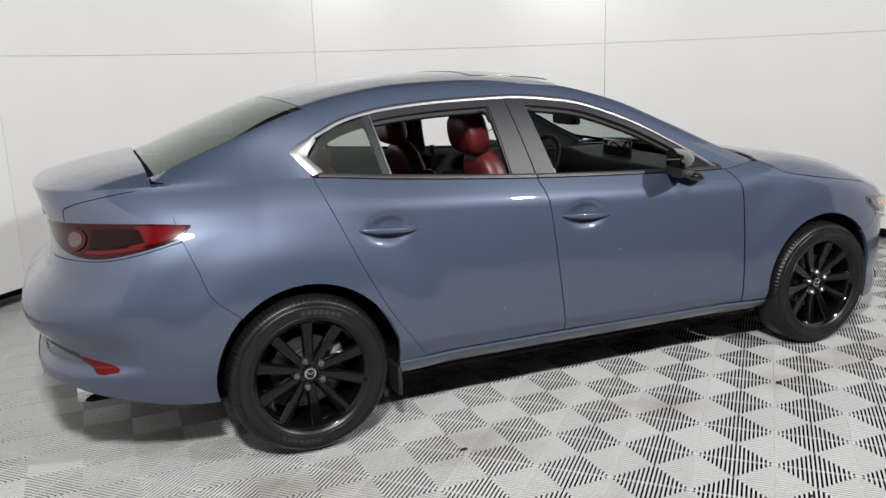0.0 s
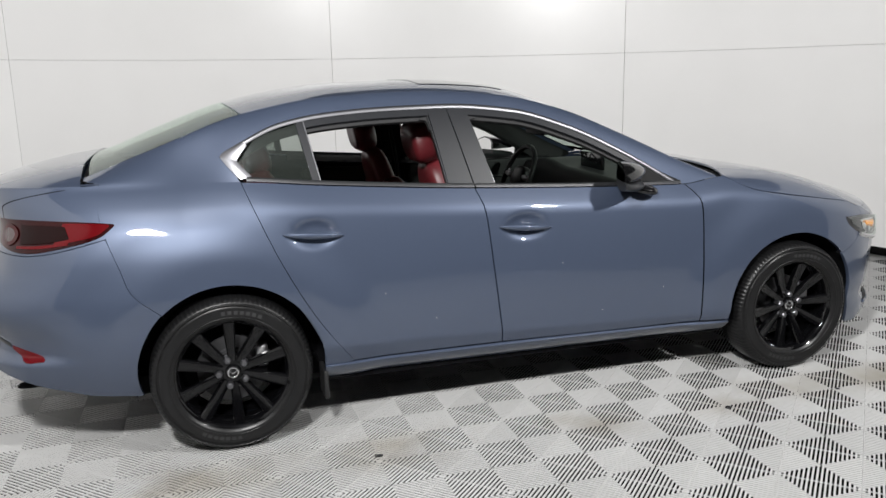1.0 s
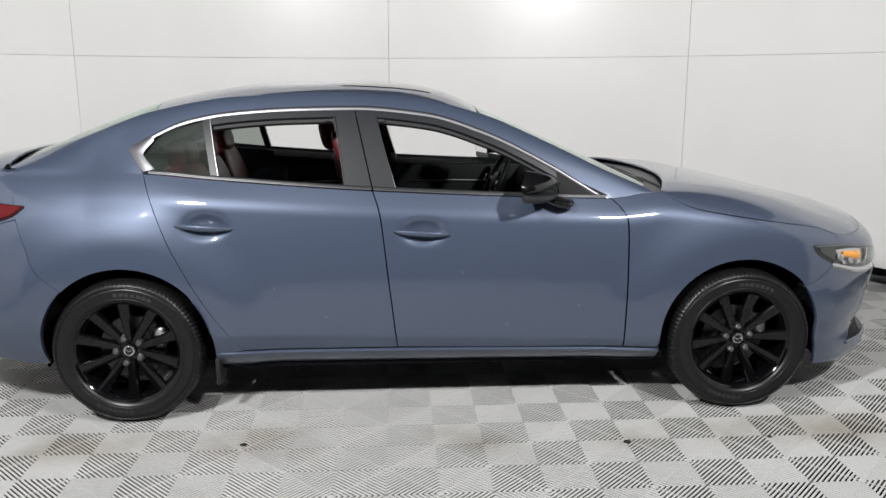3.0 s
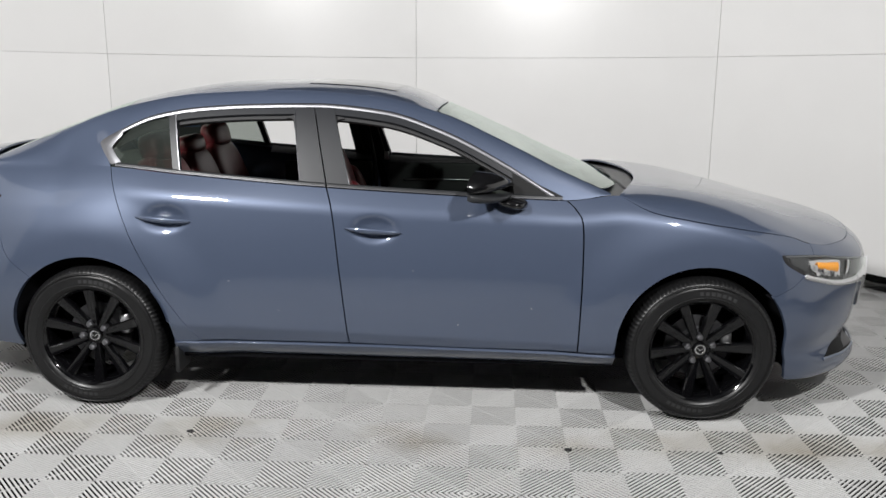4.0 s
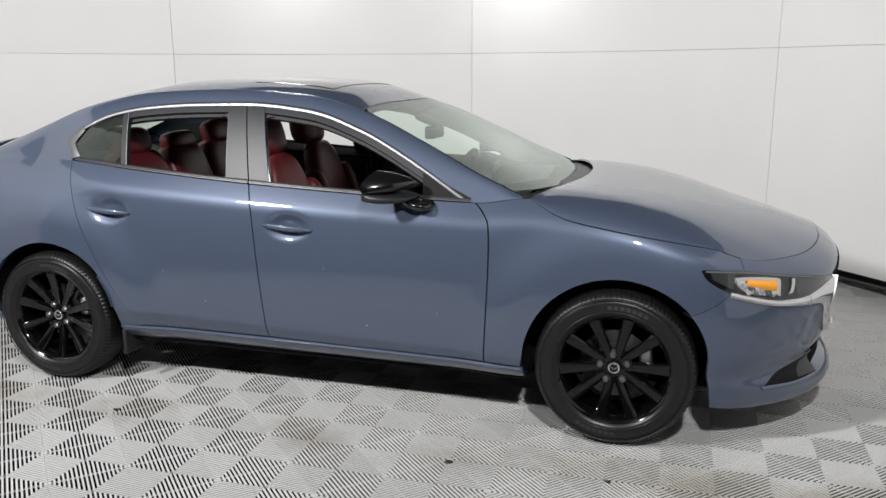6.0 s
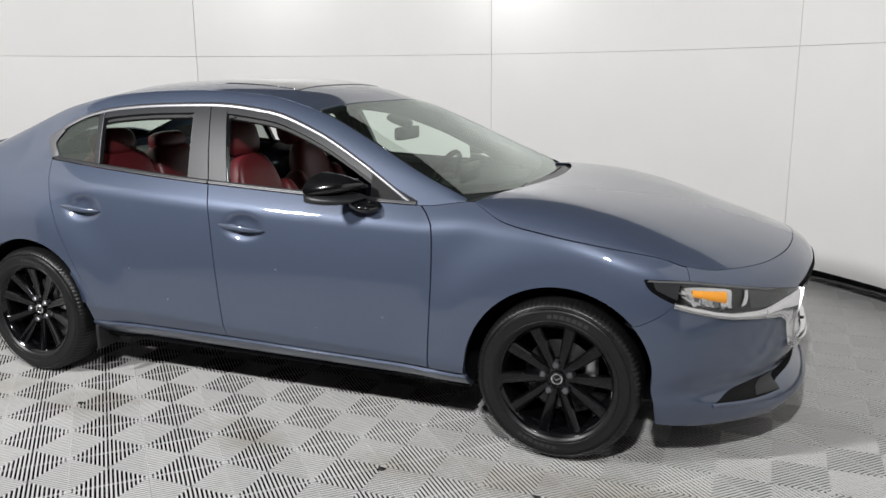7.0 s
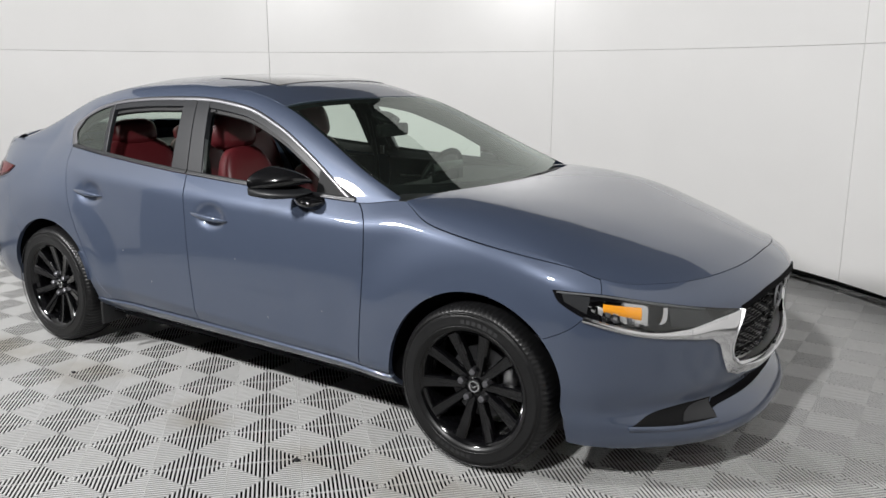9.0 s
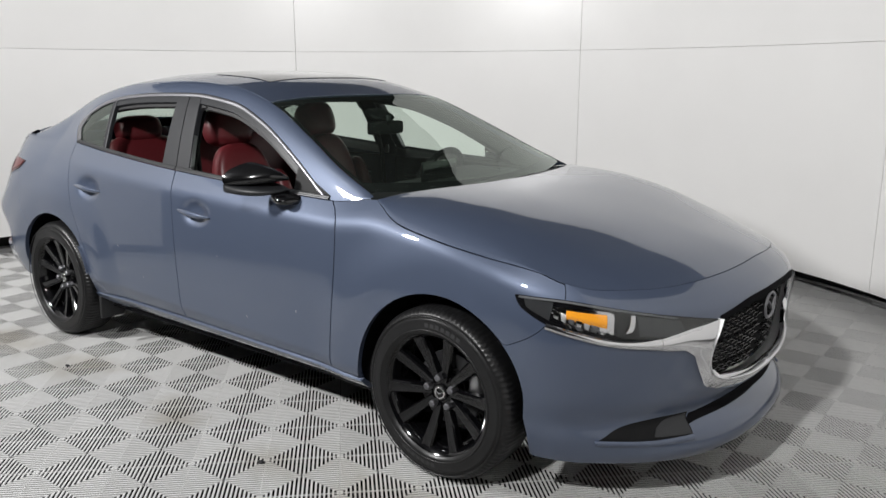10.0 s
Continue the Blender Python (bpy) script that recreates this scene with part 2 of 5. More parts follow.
def tube(bm, pts, r, seg=8, caps=True):
    pts = [Vector(p) for p in pts]
    rings = []
    for i, p in enumerate(pts):
        d = (pts[min(i + 1, len(pts) - 1)] - pts[max(i - 1, 0)]).normalized()
        a = d.orthogonal().normalized() if i == 0 else (rings[-1][1] - d * d.dot(rings[-1][1])).normalized()
        b = d.cross(a)
        rr = r[i] if isinstance(r, (list, tuple)) else r
        rings.append(([bm.verts.new(p + (a * math.cos(t) + b * math.sin(t)) * rr) for t in (2 * math.pi * k / seg for k in range(seg))], a))
    for (r0, _), (r1, _) in zip(rings, rings[1:]):
        for k in range(seg):
            bm.faces.new((r0[k], r0[(k + 1) % seg], r1[(k + 1) % seg], r1[k]))
    if caps:
        bm.faces.new(rings[0][0][::-1])
        bm.faces.new(rings[-1][0])


# ---- the photo bay ----
JOINTS = [53.2 + 40.2 * k for k in range(-2, 5)]


def arc_panel(name, a0, a1, r, z0, z1, thick, mat, parent=None, n=24):
    verts, faces = [], []
    for i in range(n + 1):
        a = radians(a0 + (a1 - a0) * i / n)
        for rr, z in ((r, z0), (r, z1), (r + thick, z1), (r + thick, z0)):
            verts.append((CX + rr * math.cos(a), CY + rr * math.sin(a), z))
    for i in range(n):
        for k in range(4):
            a, b = i * 4 + k, i * 4 + (k + 1) % 4
            faces.append((a, b, b + 4, a + 4))
    faces += [(3, 2, 1, 0), (n * 4, n * 4 + 1, n * 4 + 2, n * 4 + 3)]
    ob = link(name, verts, faces, mat, parent)
    return sharpen(ob, 30)


bay_wall = tagged(new("wall_bay"), "curved white photo bay wall of large glossy panels above a dark gap", "wall", kind="structure")
for a, b in zip(JOINTS, JOINTS[1:]):
    for z0, z1 in ((0.155, 1.6538), (1.6562, 3.155)):
        arc_panel("panel", a + 0.025, b - 0.025, RW, z0, z1, 0.04, PANEL, bay_wall)
arc_panel("backing", JOINTS[0], JOINTS[-1], RW + 0.042, 0.155, 3.155, 0.02, BACKING, bay_wall, 96)
# near-black sheet, set back: puts the shadow under the wall into colour
gap_sheet = arc_panel("baseboard", JOINTS[0], JOINTS[-1], RW + 0.38, -0.02, 0.5, 0.03, GAP_SHADE, None, 96)
tagged(gap_sheet, "near-black sheet for the shadow in the gap, set back below the white wall", "skirting", kind="structure")
track = arc_panel("trim", JOINTS[0], JOINTS[-1], RW + 0.345, -0.02, 0.012, 0.02, STEEL, None, 96)
tagged(track, "scuffed metal floor track along the foot of the wall", "track", kind="structure")


def slab(name, lo, hi, mat, label, category):
    bm = bmesh.new()
    rounded_box(bm, [b - a for a, b in zip(lo, hi)], [(a + b) / 2 for a, b in zip(lo, hi)], 0)
    return tagged(part(name, bm, mat, None, "", False), label, category, kind="structure")


slab("wall_south", (-7, -8.2, 0), (7, -8, 4.2), OUTER, "plain grey wall behind the open side of the bay", "wall")
slab("wall_north", (-7, 5.8, 0), (7, 6, 4.2), OUTER, "plain grey outer wall behind the bay", "wall")
slab("wall_west", (-7.2, -8.2, 0), (-7, 6, 4.2), OUTER, "plain grey outer wall beside the bay", "wall")
slab("wall_east", (7, -8.2, 0), (7.2, 6, 4.2), OUTER, "plain grey outer wall beside the bay", "wall")
slab("ceiling", (-7.2, -8.2, 4.2), (7.2, 6, 4.4), CEIL, "dark unlit ceiling above the bay", "ceiling")
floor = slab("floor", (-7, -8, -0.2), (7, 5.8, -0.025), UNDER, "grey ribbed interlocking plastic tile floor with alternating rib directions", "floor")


def ceiling_lamp(name, label, x, y, watts, z, r, aim, glow):
    lamp = tagged(new(name), label, "lamp", "lamps above the bay")
    turn = look((x, y, z), aim)
    lamp.matrix_world = turn
    v, q = lathe([(0.0, 0.06), (r + 0.01, 0.06), (r + 0.02, 0.05), (r + 0.02, 0.0), (r + 0.01, -0.004), (r, 0.0)], 48)
    link("housing", [(a, c, b) for a, b, c in v], q, GREY_PLASTIC, lamp)
    v, q = lathe([(0.0, 0.002), (r, 0.002)], 48)
    link("diffuser", [(a, c, b) for a, b, c in v], [f[::-1] for f in q], glow, lamp)
    bm = bmesh.new()
    up = turn.inverted()
    tube(bm, [up @ Vector((x, y, z + 0.06)), up @ Vector((x, y, 4.2))], 0.012)
    part("stem", bm, GREY_PLASTIC, lamp)
    data = bpy.data.lights.new("lamp_light", "AREA")
    data.shape, data.size, data.energy, data.color = "DISK", 2 * r, watts, (1.0, 0.995, 0.99)
    li = new("lamp_light", data)
    li.parent = lamp
    li.location = (0, 0, -0.012)
    return lamp


for x, y, watts, z, r in LAMPS:
    ceiling_lamp("flood_lamp", "round white flood lamp hanging above the open side of the bay", x, y, watts, z, r, (-0.2 * x, 2.6, 1.9), LAMP_GLOW)


# ---- the car: lines of the body (x forward, y to the side, z up) ----
SF, SR = 1.50, -1.50            # where the flanks end and the nose and tail begin to turn
LF, LR = 1.18, 1.58             # length of each turn when unrolled
belt_z = spline([(-2.3, 1.09), (-1.85, 1.1), (-1.295, 1.09), (-0.95, 1.06), (-0.288, 1.012), (0.5, 0.975), (0.77, 0.968), (0.99, 0.992), (1.2, 0.978), (1.4, 0.944), (1.5, 0.916), (1.82, 0.79)])
belt_w = spline([(-1.85, 0.665), (-1.295, 0.742), (-0.95, 0.765), (-0.288, 0.787), (0.5, 0.787), (0.77, 0.78), (0.99, 0.762), (1.4, 0.775), (1.6, 0.775)])
wide = spline([(-1.8, 0.876), (-1.36, 0.88), (-0.9, 0.874), (-0.2, 0.872), (0.6, 0.87), (1.0, 0.873), (1.36, 0.876), (1.6, 0.872)])
low_z = spline([(-1.4, 0.23), (-1.0, 0.215), (1.0, 0.205), (1.3, 0.2)])
nose_x = spline([(0.16, 2.25), (0.21, 2.284), (0.26, 2.265), (0.32, 2.21), (0.4, 2.248), (0.5, 2.265), (0.62, 2.28), (0.7, 2.275), (0.74, 2.25), (0.785, 2.188), (0.83, 2.08)])
tail_x = spline([(0.24, -2.28), (0.34, -2.355), (0.5, -2.355), (0.61, -2.392), (0.68, -2.382), (0.74, -2.325), (0.8, -2.275), (0.92, -2.255), (1.02, -2.28), (1.09, -2.3)])
crease = spline([(0.2, 0.0), (0.4, 0.03), (0.55, 0.085), (0.7, 0.175), (0.8, 0.255), (0.885, 0.34)])
upper_soft = spline([(0.5, 0.0), (0.66, 0.075), (0.78, 0.23), (0.88, 0.49), (0.95, 0.76), (1.0, 1.0)])
nose_top = spline([(1.4, 0.944), (1.5, 0.916), (1.68, 0.853), (1.86, 0.793), (2.0, 0.774), (2.2, 0.773), (2.45, 0.787), (2.68, 0.802)])     # hood's front edge, along the unrolled side


POCKETS = [(-1.0, 0.873), (-0.07, 0.838)]      # hollows behind the door handles


def ease(t):
    t = min(max(t, 0.0), 1.0)
    return t * t * (3 - 2 * t)


def shoulder(h):
    """Inset of the upper flank: flat below the crease, steeper above, with a small radius between."""
    rise = lambda q: 0.34 + 0.66 * (max(q - 0.885, 0.0) / 0.115) ** 1.12
    if h <= 0.85:
        return crease(h)
    if h >= 0.925:
        return rise(h)
    t = (h - 0.85) / 0.075
    p0, p1 = crease(0.85), rise(0.925)
    m0, m1 = (crease(0.85) - crease(0.84)) * 7.5, (rise(0.935) - rise(0.925)) * 7.5
    return (2 * t ** 3 - 3 * t * t + 1) * p0 + (t ** 3 - 2 * t * t + t) * m0 + (3 * t * t - 2 * t ** 3) * p1 + (t ** 3 - t * t) * m1


def section(w, wb, h, soft, tuck=1.0):
    """Half width at the share h of the height between sill and belt; soft blends to a rounder shoulder."""
    h = min(h, 1.0)
    w -= (w - wb) * (max(shoulder(h), 0.0) * (1 - soft) + (upper_soft(h) if h > 0.5 else 0.0) * soft) if h > 0.2 else 0.0
    return w - tuck * 0.14 * (1 - h / 0.34) ** 1.8 if h < 0.34 else w


def half(x, z):
    """Half the body's width at x and height z, below the belt."""
    zb, zl = belt_z(x), low_z(x)
    doors = ease((1.32 - abs(x)) / 0.3)
    y = section(wide(x), belt_w(x), (z - zl) / (zb - zl), ease((-0.95 - x) / 0.4), (1 - doors) * (0.2 if x > 0 else 0.6))
    # fold low on the doors, below which the flank turns under
    d = 0.366 - 0.033 * x - z
    return y - doors * 0.38 * (d + math.sqrt(d * d + 0.00006)) / 2


def flare(x, z):
    """Swell of the flank over each wheel arch."""
    r = min(math.hypot(x - 1.3625, z - 0.326), math.hypot(x + 1.3625, z - 0.326))
    return 0.016 * ease((0.66 - r) / 0.2)


def body(s, z):
    """Flank, nose and tail in one: s runs along the side from tail to nose."""
    if SR <= s <= SF:
        y = half(s, z) + flare(s, z)
        for px, pz in POCKETS:
            q = ((s - px) / 0.085) ** 2 + ((z - pz) / 0.05) ** 2
            if q < 4:
                y -= 0.02 * math.exp(-q * q)
        return (s, y, z)
    if s > SF:
        th = min((s - SF) / LF, 1.0) * math.pi / 2
        zl = low_z(SF)
        w = section(wide(SF), belt_w(SF) + 0.075 * ease((s - SF) / 0.45), (z - zl) / (nose_top(s) - zl), 0.0, 0.2)
        zn = zl + (z - zl) * (0.785 - zl) / (nose_top(s) - zl)
        x = SF + (nose_x(zn) - SF) * math.sin(th)
        return (x, w * max(math.cos(th), 0.0) ** 0.82 + flare(x, z), z)
    p = tail_point(min((SR - s) / LR, 1.0), z)
    return (p[0], p[1] + flare(p[0], z), z)


PHI = np.linspace(0, math.pi / 2, 160)


@functools.lru_cache(maxsize=60000)
def tail_outline(z):
    """Boxy plan outline of the tail at height z, by its own length."""
    n = 4.0 - 0.8 * ease((z - 0.75) / 0.25)
    r, w = SR - tail_x(z), half(SR, z)
    x = r * np.sin(PHI) ** (2 / n)
    y = w * np.maximum(np.cos(PHI), 0) ** (2 / n)
    d = np.concatenate([[0], np.cumsum(np.hypot(np.diff(x), np.diff(y)))])
    return d / d[-1], x, y


def tail_point(a, z):
    d, x, y = tail_outline(round(float(z), 5))
    # hollow above the bumper's lower lip
    dip = ease((0.66 - z) / 0.17) * ease((z - 0.435) / 0.03) * ease((a - 0.26) / 0.16)
    k = 1 - 0.04 * dip
    return (SR - float(np.interp(a, d, x)) * k, float(np.interp(a, d, y)) * k, z)


chrome_z = spline([(-1.344, 1.19), (-1.25, 1.246), (-1.1, 1.312), (-0.9, 1.348), (-0.63, 1.365), (-0.367, 1.369), (-0.05, 1.34), (0.215, 1.258), (0.47, 1.133), (0.73, 0.977)])
edge_z = spline([(-1.9, 1.112), (-1.6, 1.225), (-1.243, 1.352), (-0.9, 1.41), (-0.5, 1.425), (-0.1, 1.402), (0.2, 1.332), (0.5, 1.205), (0.75, 1.085), (0.95, 1.0)])
edge_y = spline([(-1.9, 0.61), (-1.6, 0.585), (-1.243, 0.572), (-0.9, 0.566), (-0.36, 0.562), (0.0, 0.572), (0.2, 0.594), (0.5, 0.657), (0.75, 0.714), (0.95, 0.744)])
centre_z = spline([(-2.33, 1.098), (-2.05, 1.138), (-1.88, 1.172), (-1.6, 1.282), (-1.3, 1.388), (-1.09, 1.432), (-0.81, 1.467), (-0.45, 1.475), (-0.2, 1.465), (0.02, 1.432), (0.28, 1.322), (0.53, 1.212), (0.91, 1.044), (1.1, 0.972)])
hood_z = spline([(1.0, 1.03), (1.3, 1.001), (1.6, 0.95), (1.9, 0.884), (2.07, 0.842), (2.188, 0.802)])


def tail_y(x, z):
    n = 4.0 - 0.8 * ease((z - 0.75) / 0.25)
    return half(SR, z) * max(1 - ((SR - x) / (SR - tail_x(z))) ** n, 0.0) ** (1 / n)


def green(x, v):
    """Side of the cabin: v runs from the belt (0) to the roof's edge (1)."""
    x = float(x)
    zb = belt_z(x)
    wb = belt_w(x) if x > SR else tail_y(x, zb)
    ye, ze = edge_y(x), edge_z(x)
    h = ze - zb
    k = ease((-1.2 - x) / 0.22)
    lean = 0.40 * (1 - k) + k * ((half(x, zb - 0.012) if x > SR else tail_y(x, zb - 0.012)) - wb) / 0.012
    p1 = (wb - lean * h * 0.55, zb + h * 0.55)
    p2 = (ye + 0.05 * min(1.0, h / 0.3), ze - 0.018 * min(1.0, h / 0.3))
    a, b, c, d = (1 - v) ** 3, 3 * v * (1 - v) ** 2, 3 * v * v * (1 - v), v ** 3
    return (x, a * wb + b * p1[0] + c * p2[0] + d * ye, a * zb + b * p1[1] + c * p2[1] + d * ze)


def v_at(x, z):
    lo, hi = 0.0, 1.0
    for _ in range(30):
        m = (lo + hi) / 2
        if green(x, m)[2] < z:
            lo = m
        else:
            hi = m
    return lo


def side_glass(x, z):
    """The cabin side by x and height."""
    return green(x, v_at(x, z))


top_curve = spline([(-1.9, 2.5), (-1.3, 2.3), (-1.0, 2.6), (-0.4, 3.2), (0.2, 3.0), (1.1, 2.8)])


def top(x, y):
    """Roof, windscreen and rear glass."""
    ye, ze, zc = edge_y(x), edge_z(x), centre_z(x)
    return (x, y, ze + (zc - ze) * (1 - min(abs(y) / ye, 1.2) ** top_curve(x)))


car = tagged(new("car"), "blue-grey metallic four-door sedan with black wheels and open side windows", "car")


def arch(cx, cz, r, a0, a1, n=12):
    return [(cx + r * math.cos(radians(a0 + (a1 - a0) * k / n)), cz + r * math.sin(radians(a0 + (a1 - a0) * k / n))) for k in range(n + 1)]


FX, RX, ARCH = 1.3625, -1.3625, 0.376
B_GAP = [(-0.188, 0.318), (-0.228, 0.665), (-0.256, 0.904), (-0.288, belt_z(-0.288))]
F_GAP = [(0.825, 0.305), (0.836, 0.627), (0.834, 0.86), (0.808, 0.925), (0.765, belt_z(0.765))]
R_GAP = [(-0.865, 0.318), (-0.916, 0.387), (-1.026, 0.545), (-1.14, 0.76), (-1.228, 0.967), (-1.275, belt_z(-1.275))]
TAIL_GAP = [(-1.62, 0.6), (-1.72, 0.7), (-1.777, 0.807), (-1.833, 0.91)]
NOSE_GAP = [(1.63, 0.573), (1.67, 0.58), (1.755, 0.63), (1.83, 0.72), (1.86, nose_top(1.86))]


shut_z = spline([(0.9, 0.995), (0.99, 0.988), (1.03, 0.972), (1.08, 0.945), (1.14, 0.922), (1.29, 0.894), (1.55, 0.853), (1.79, 0.815), (1.86, nose_top(1.86))])


def crown_z(x):
    return belt_z(x) if x < 1.5 else nose_top(x)


def belt_line(x0, x1, n):
    return np.array([(x, belt_z(x)) for x in np.linspace(x0, x1, n + 1)])


def build_side(side):
    # doors
    panel("front_door", coons(along([B_GAP[0], (0.3, 0.309), F_GAP[0]], 110), belt_line(B_GAP[-1][0], F_GAP[-1][0], 110), along(B_GAP, 84), along(F_GAP, 84)), body, PAINT, car, side)
    panel("rear_door", coons(along([R_GAP[0], (-0.5, 0.318), B_GAP[0]], 96), belt_line(R_GAP[-1][0], B_GAP[-1][0], 96), along(R_GAP, 84), along(B_GAP, 84)), body, PAINT, car, side)
    # front fender round the wheel
    low = [F_GAP[0], (0.98, 0.3)] + arch(FX, 0.326, ARCH, 178, 180 - 138, 22)
    hi = [(x, belt_z(x) if x < 0.99 else min(shut_z(x), crown_z(x))) for x in np.linspace(0.765, 1.86, 60)]
    a = along(low, 70, False)
    panel("front_fender", coons(a, along(hi, 70, False), along(F_GAP, 30), along([tuple(a[-1])] + NOSE_GAP[1:], 30)), body, PAINT, car, side, lip=0.0)
    for cx in (FX, RX):
        ring = arch(cx, 0.326, ARCH, -4, 184, 60)
        verts = [(p[0], side * (p[1] - d), p[2]) for q in ring for p in (body(*q),) for d in (0.0005, 0.004, 0.022)]
        faces = [(3 * i + k, 3 * i + k + 1, 3 * i + k + 4, 3 * i + k + 3) for i in range(60) for k in (0, 1)]
        link("arch_lip", verts, faces, PAINT, car)
    # rear quarter
    a = np.concatenate([along(arch(RX, 0.326, ARCH, 132, 66, 30), 30, False), along(arch(RX, 0.326, ARCH, 66, 2, 30) + [(-0.985, 0.303)], 44, False)[1:]])
    b = np.concatenate([belt_line(-1.9, R_GAP[-1][0], 30), along(R_GAP[::-1], 44)[1:]])
    tail_low = tuple(a[0])
    panel("rear_quarter", coons(a, b, along([tail_low] + TAIL_GAP[1:] + [(-1.87, 1.0), (-1.9, belt_z(-1.9))], 36), along([(-0.985, 0.303), R_GAP[0]], 36)), body, PAINT, car, side, gap=0.0)
    # sill, turned under towards the floor, and its flange
    edge_a, edge_b = [(-0.985, 0.305), (0.0, 0.303), (0.99, 0.285)], [(-0.985, 0.229), (0.0, 0.23), (0.99, 0.227)]
    def sill_at(x, z):
        p = body(x, 0.335)
        return (x, p[1] - 0.001 - 0.4 * (0.31 - z) - 8.0 * (0.31 - z) ** 2, z)

    strip("sill", edge_b, edge_a, sill_at, PAINT, car, side, 0.0, 0.02, 10, n=60)
    strip("sill_crest", [(x, z - 0.004) for x, z in edge_a], [(x, z + 0.001) for x, z in edge_a], sill_at, PAINT, car, side, 0.001, 0.012, 5, n=60, bulge=0.0004)
    strip("sill_lip", [(-0.985, 0.2), (0.0, 0.202), (0.99, 0.198)], edge_b, sill_at, DEEP_BLACK, car, side, -0.012, 0.012, 4, n=60)
    strip("sill_flange", [(-0.985, 0.221), (0.0, 0.223), (0.99, 0.22)], [(-0.985, 0.2245), (0.0, 0.2265), (0.99, 0.2235)], lambda x, z: (x, body(x, 0.335)[1] - 0.084 - 0.5 * (0.226 - z), z), RUBBER, car, side, 0.0, 0.04, 4, n=60, bulge=0.0)
    # dark rebates behind the shut lines
    for line in (R_GAP, B_GAP, F_GAP):
        strip("shut_rebate", [(x - 0.022, z) for x, z in line], [(x + 0.022, z) for x, z in line], body, DEEP_BLACK, car, side, -0.014, 0.0, 3, n=40)
    for line in (TAIL_GAP, NOSE_GAP):
        strip("shut_rebate", [(x - 0.018, z + 0.012) for x, z in line], [(x + 0.018, z - 0.012) for x, z in line], body, DEEP_BLACK, car, side, -0.012, 0.0, 3, n=30)
    strip("shut_rebate", [(-0.985, 0.29), (0.99, 0.275)], [(-0.985, 0.335), (0.99, 0.32)], body, DEEP_BLACK, car, side, -0.014, 0.0, 3, n=40)
    # C pillar and rail over the windows
    vc = v_at(-1.344, chrome_z(-1.344))
    n = 30
    low = np.array([(x, 0.0) for x in np.linspace(-1.9, -1.275, n + 1)])
    hi = np.array([(x, 1.0) for x in np.linspace(-1.9, -1.36, n + 1)])
    panel("rear_pillar", coons(low, hi, along([(-1.9, 0), (-1.9, 1)], 20), along([(-1.275, 0), (-1.344, vc * 0.98), (-1.36, 1)], 20, False)), green, PAINT, car, side, gap=0.0, lip=0.0)
    xs = np.linspace(-1.36, 0.955, 90)
    low = np.array([(x, v_at(x, max(chrome_z(x), belt_z(x))) if x < 0.74 else 0.0) for x in xs])
    v = np.linspace(0, 1, 13)[None, :, None]
    hi = np.array([(x, 1.0) for x in xs])
    panel("roof_rail", low[:, None] * (1 - v) + hi[:, None] * v, green, PAINT, car, side, gap=0.0, lip=0.0)


for side in (-1, 1):
    build_side(side)


def both(fn):
    """Runs a builder for the right and the left side."""
    return [fn(-1), fn(1)]


# nose and tail, each half
def inside(y, z, ring):
    hit = False
    for (y0, z0), (y1, z1) in zip(ring, ring[1:] + ring[:1]):
        if (z0 > z) != (z1 > z) and y < (y1 - y0) * (z - z0) / (z1 - z0) + y0:
            hit = not hit
    return hit


def nose_half(side):
    low = arch(FX, 0.326, ARCH, 42, -12, 10)[0:] + [(1.735, 0.188), (1.9, 0.176), (2.3, 0.17), (SF + LF, 0.168)]
    a = along(low, 70, False)
    hi = [(s, nose_top(s)) for s in np.linspace(1.86, SF + LF, 50)]
    b = along(hi, 70, False)
    gap = along([tuple(a[0])] + NOSE_GAP[1:], 36)
    mid = along([tuple(a[-1]), tuple(b[-1])], 36)
    ob = panel("front_bumper", coons(a, b, gap, mid), body, PAINT, car, side, gap=0.0)
    ring = [body(*q) for q in ((2.315, 0.65), (2.52, 0.7), (SF + LF, 0.713), (SF + LF, 0.381), (2.55, 0.394), (2.365, 0.424), (2.312, 0.5), (2.298, 0.57))]
    bm = bmesh.new()
    bm.from_mesh(ob.data)
    cut = [fc for fc in bm.faces if fc.calc_center_median().x > 2.0 and inside(abs(fc.calc_center_median().y), fc.calc_center_median().z, [(p[1], p[2]) for p in ring])]
    bmesh.ops.delete(bm, geom=cut, context="FACES")
    bm.to_mesh(ob.data)
    bm.free()
    return ob


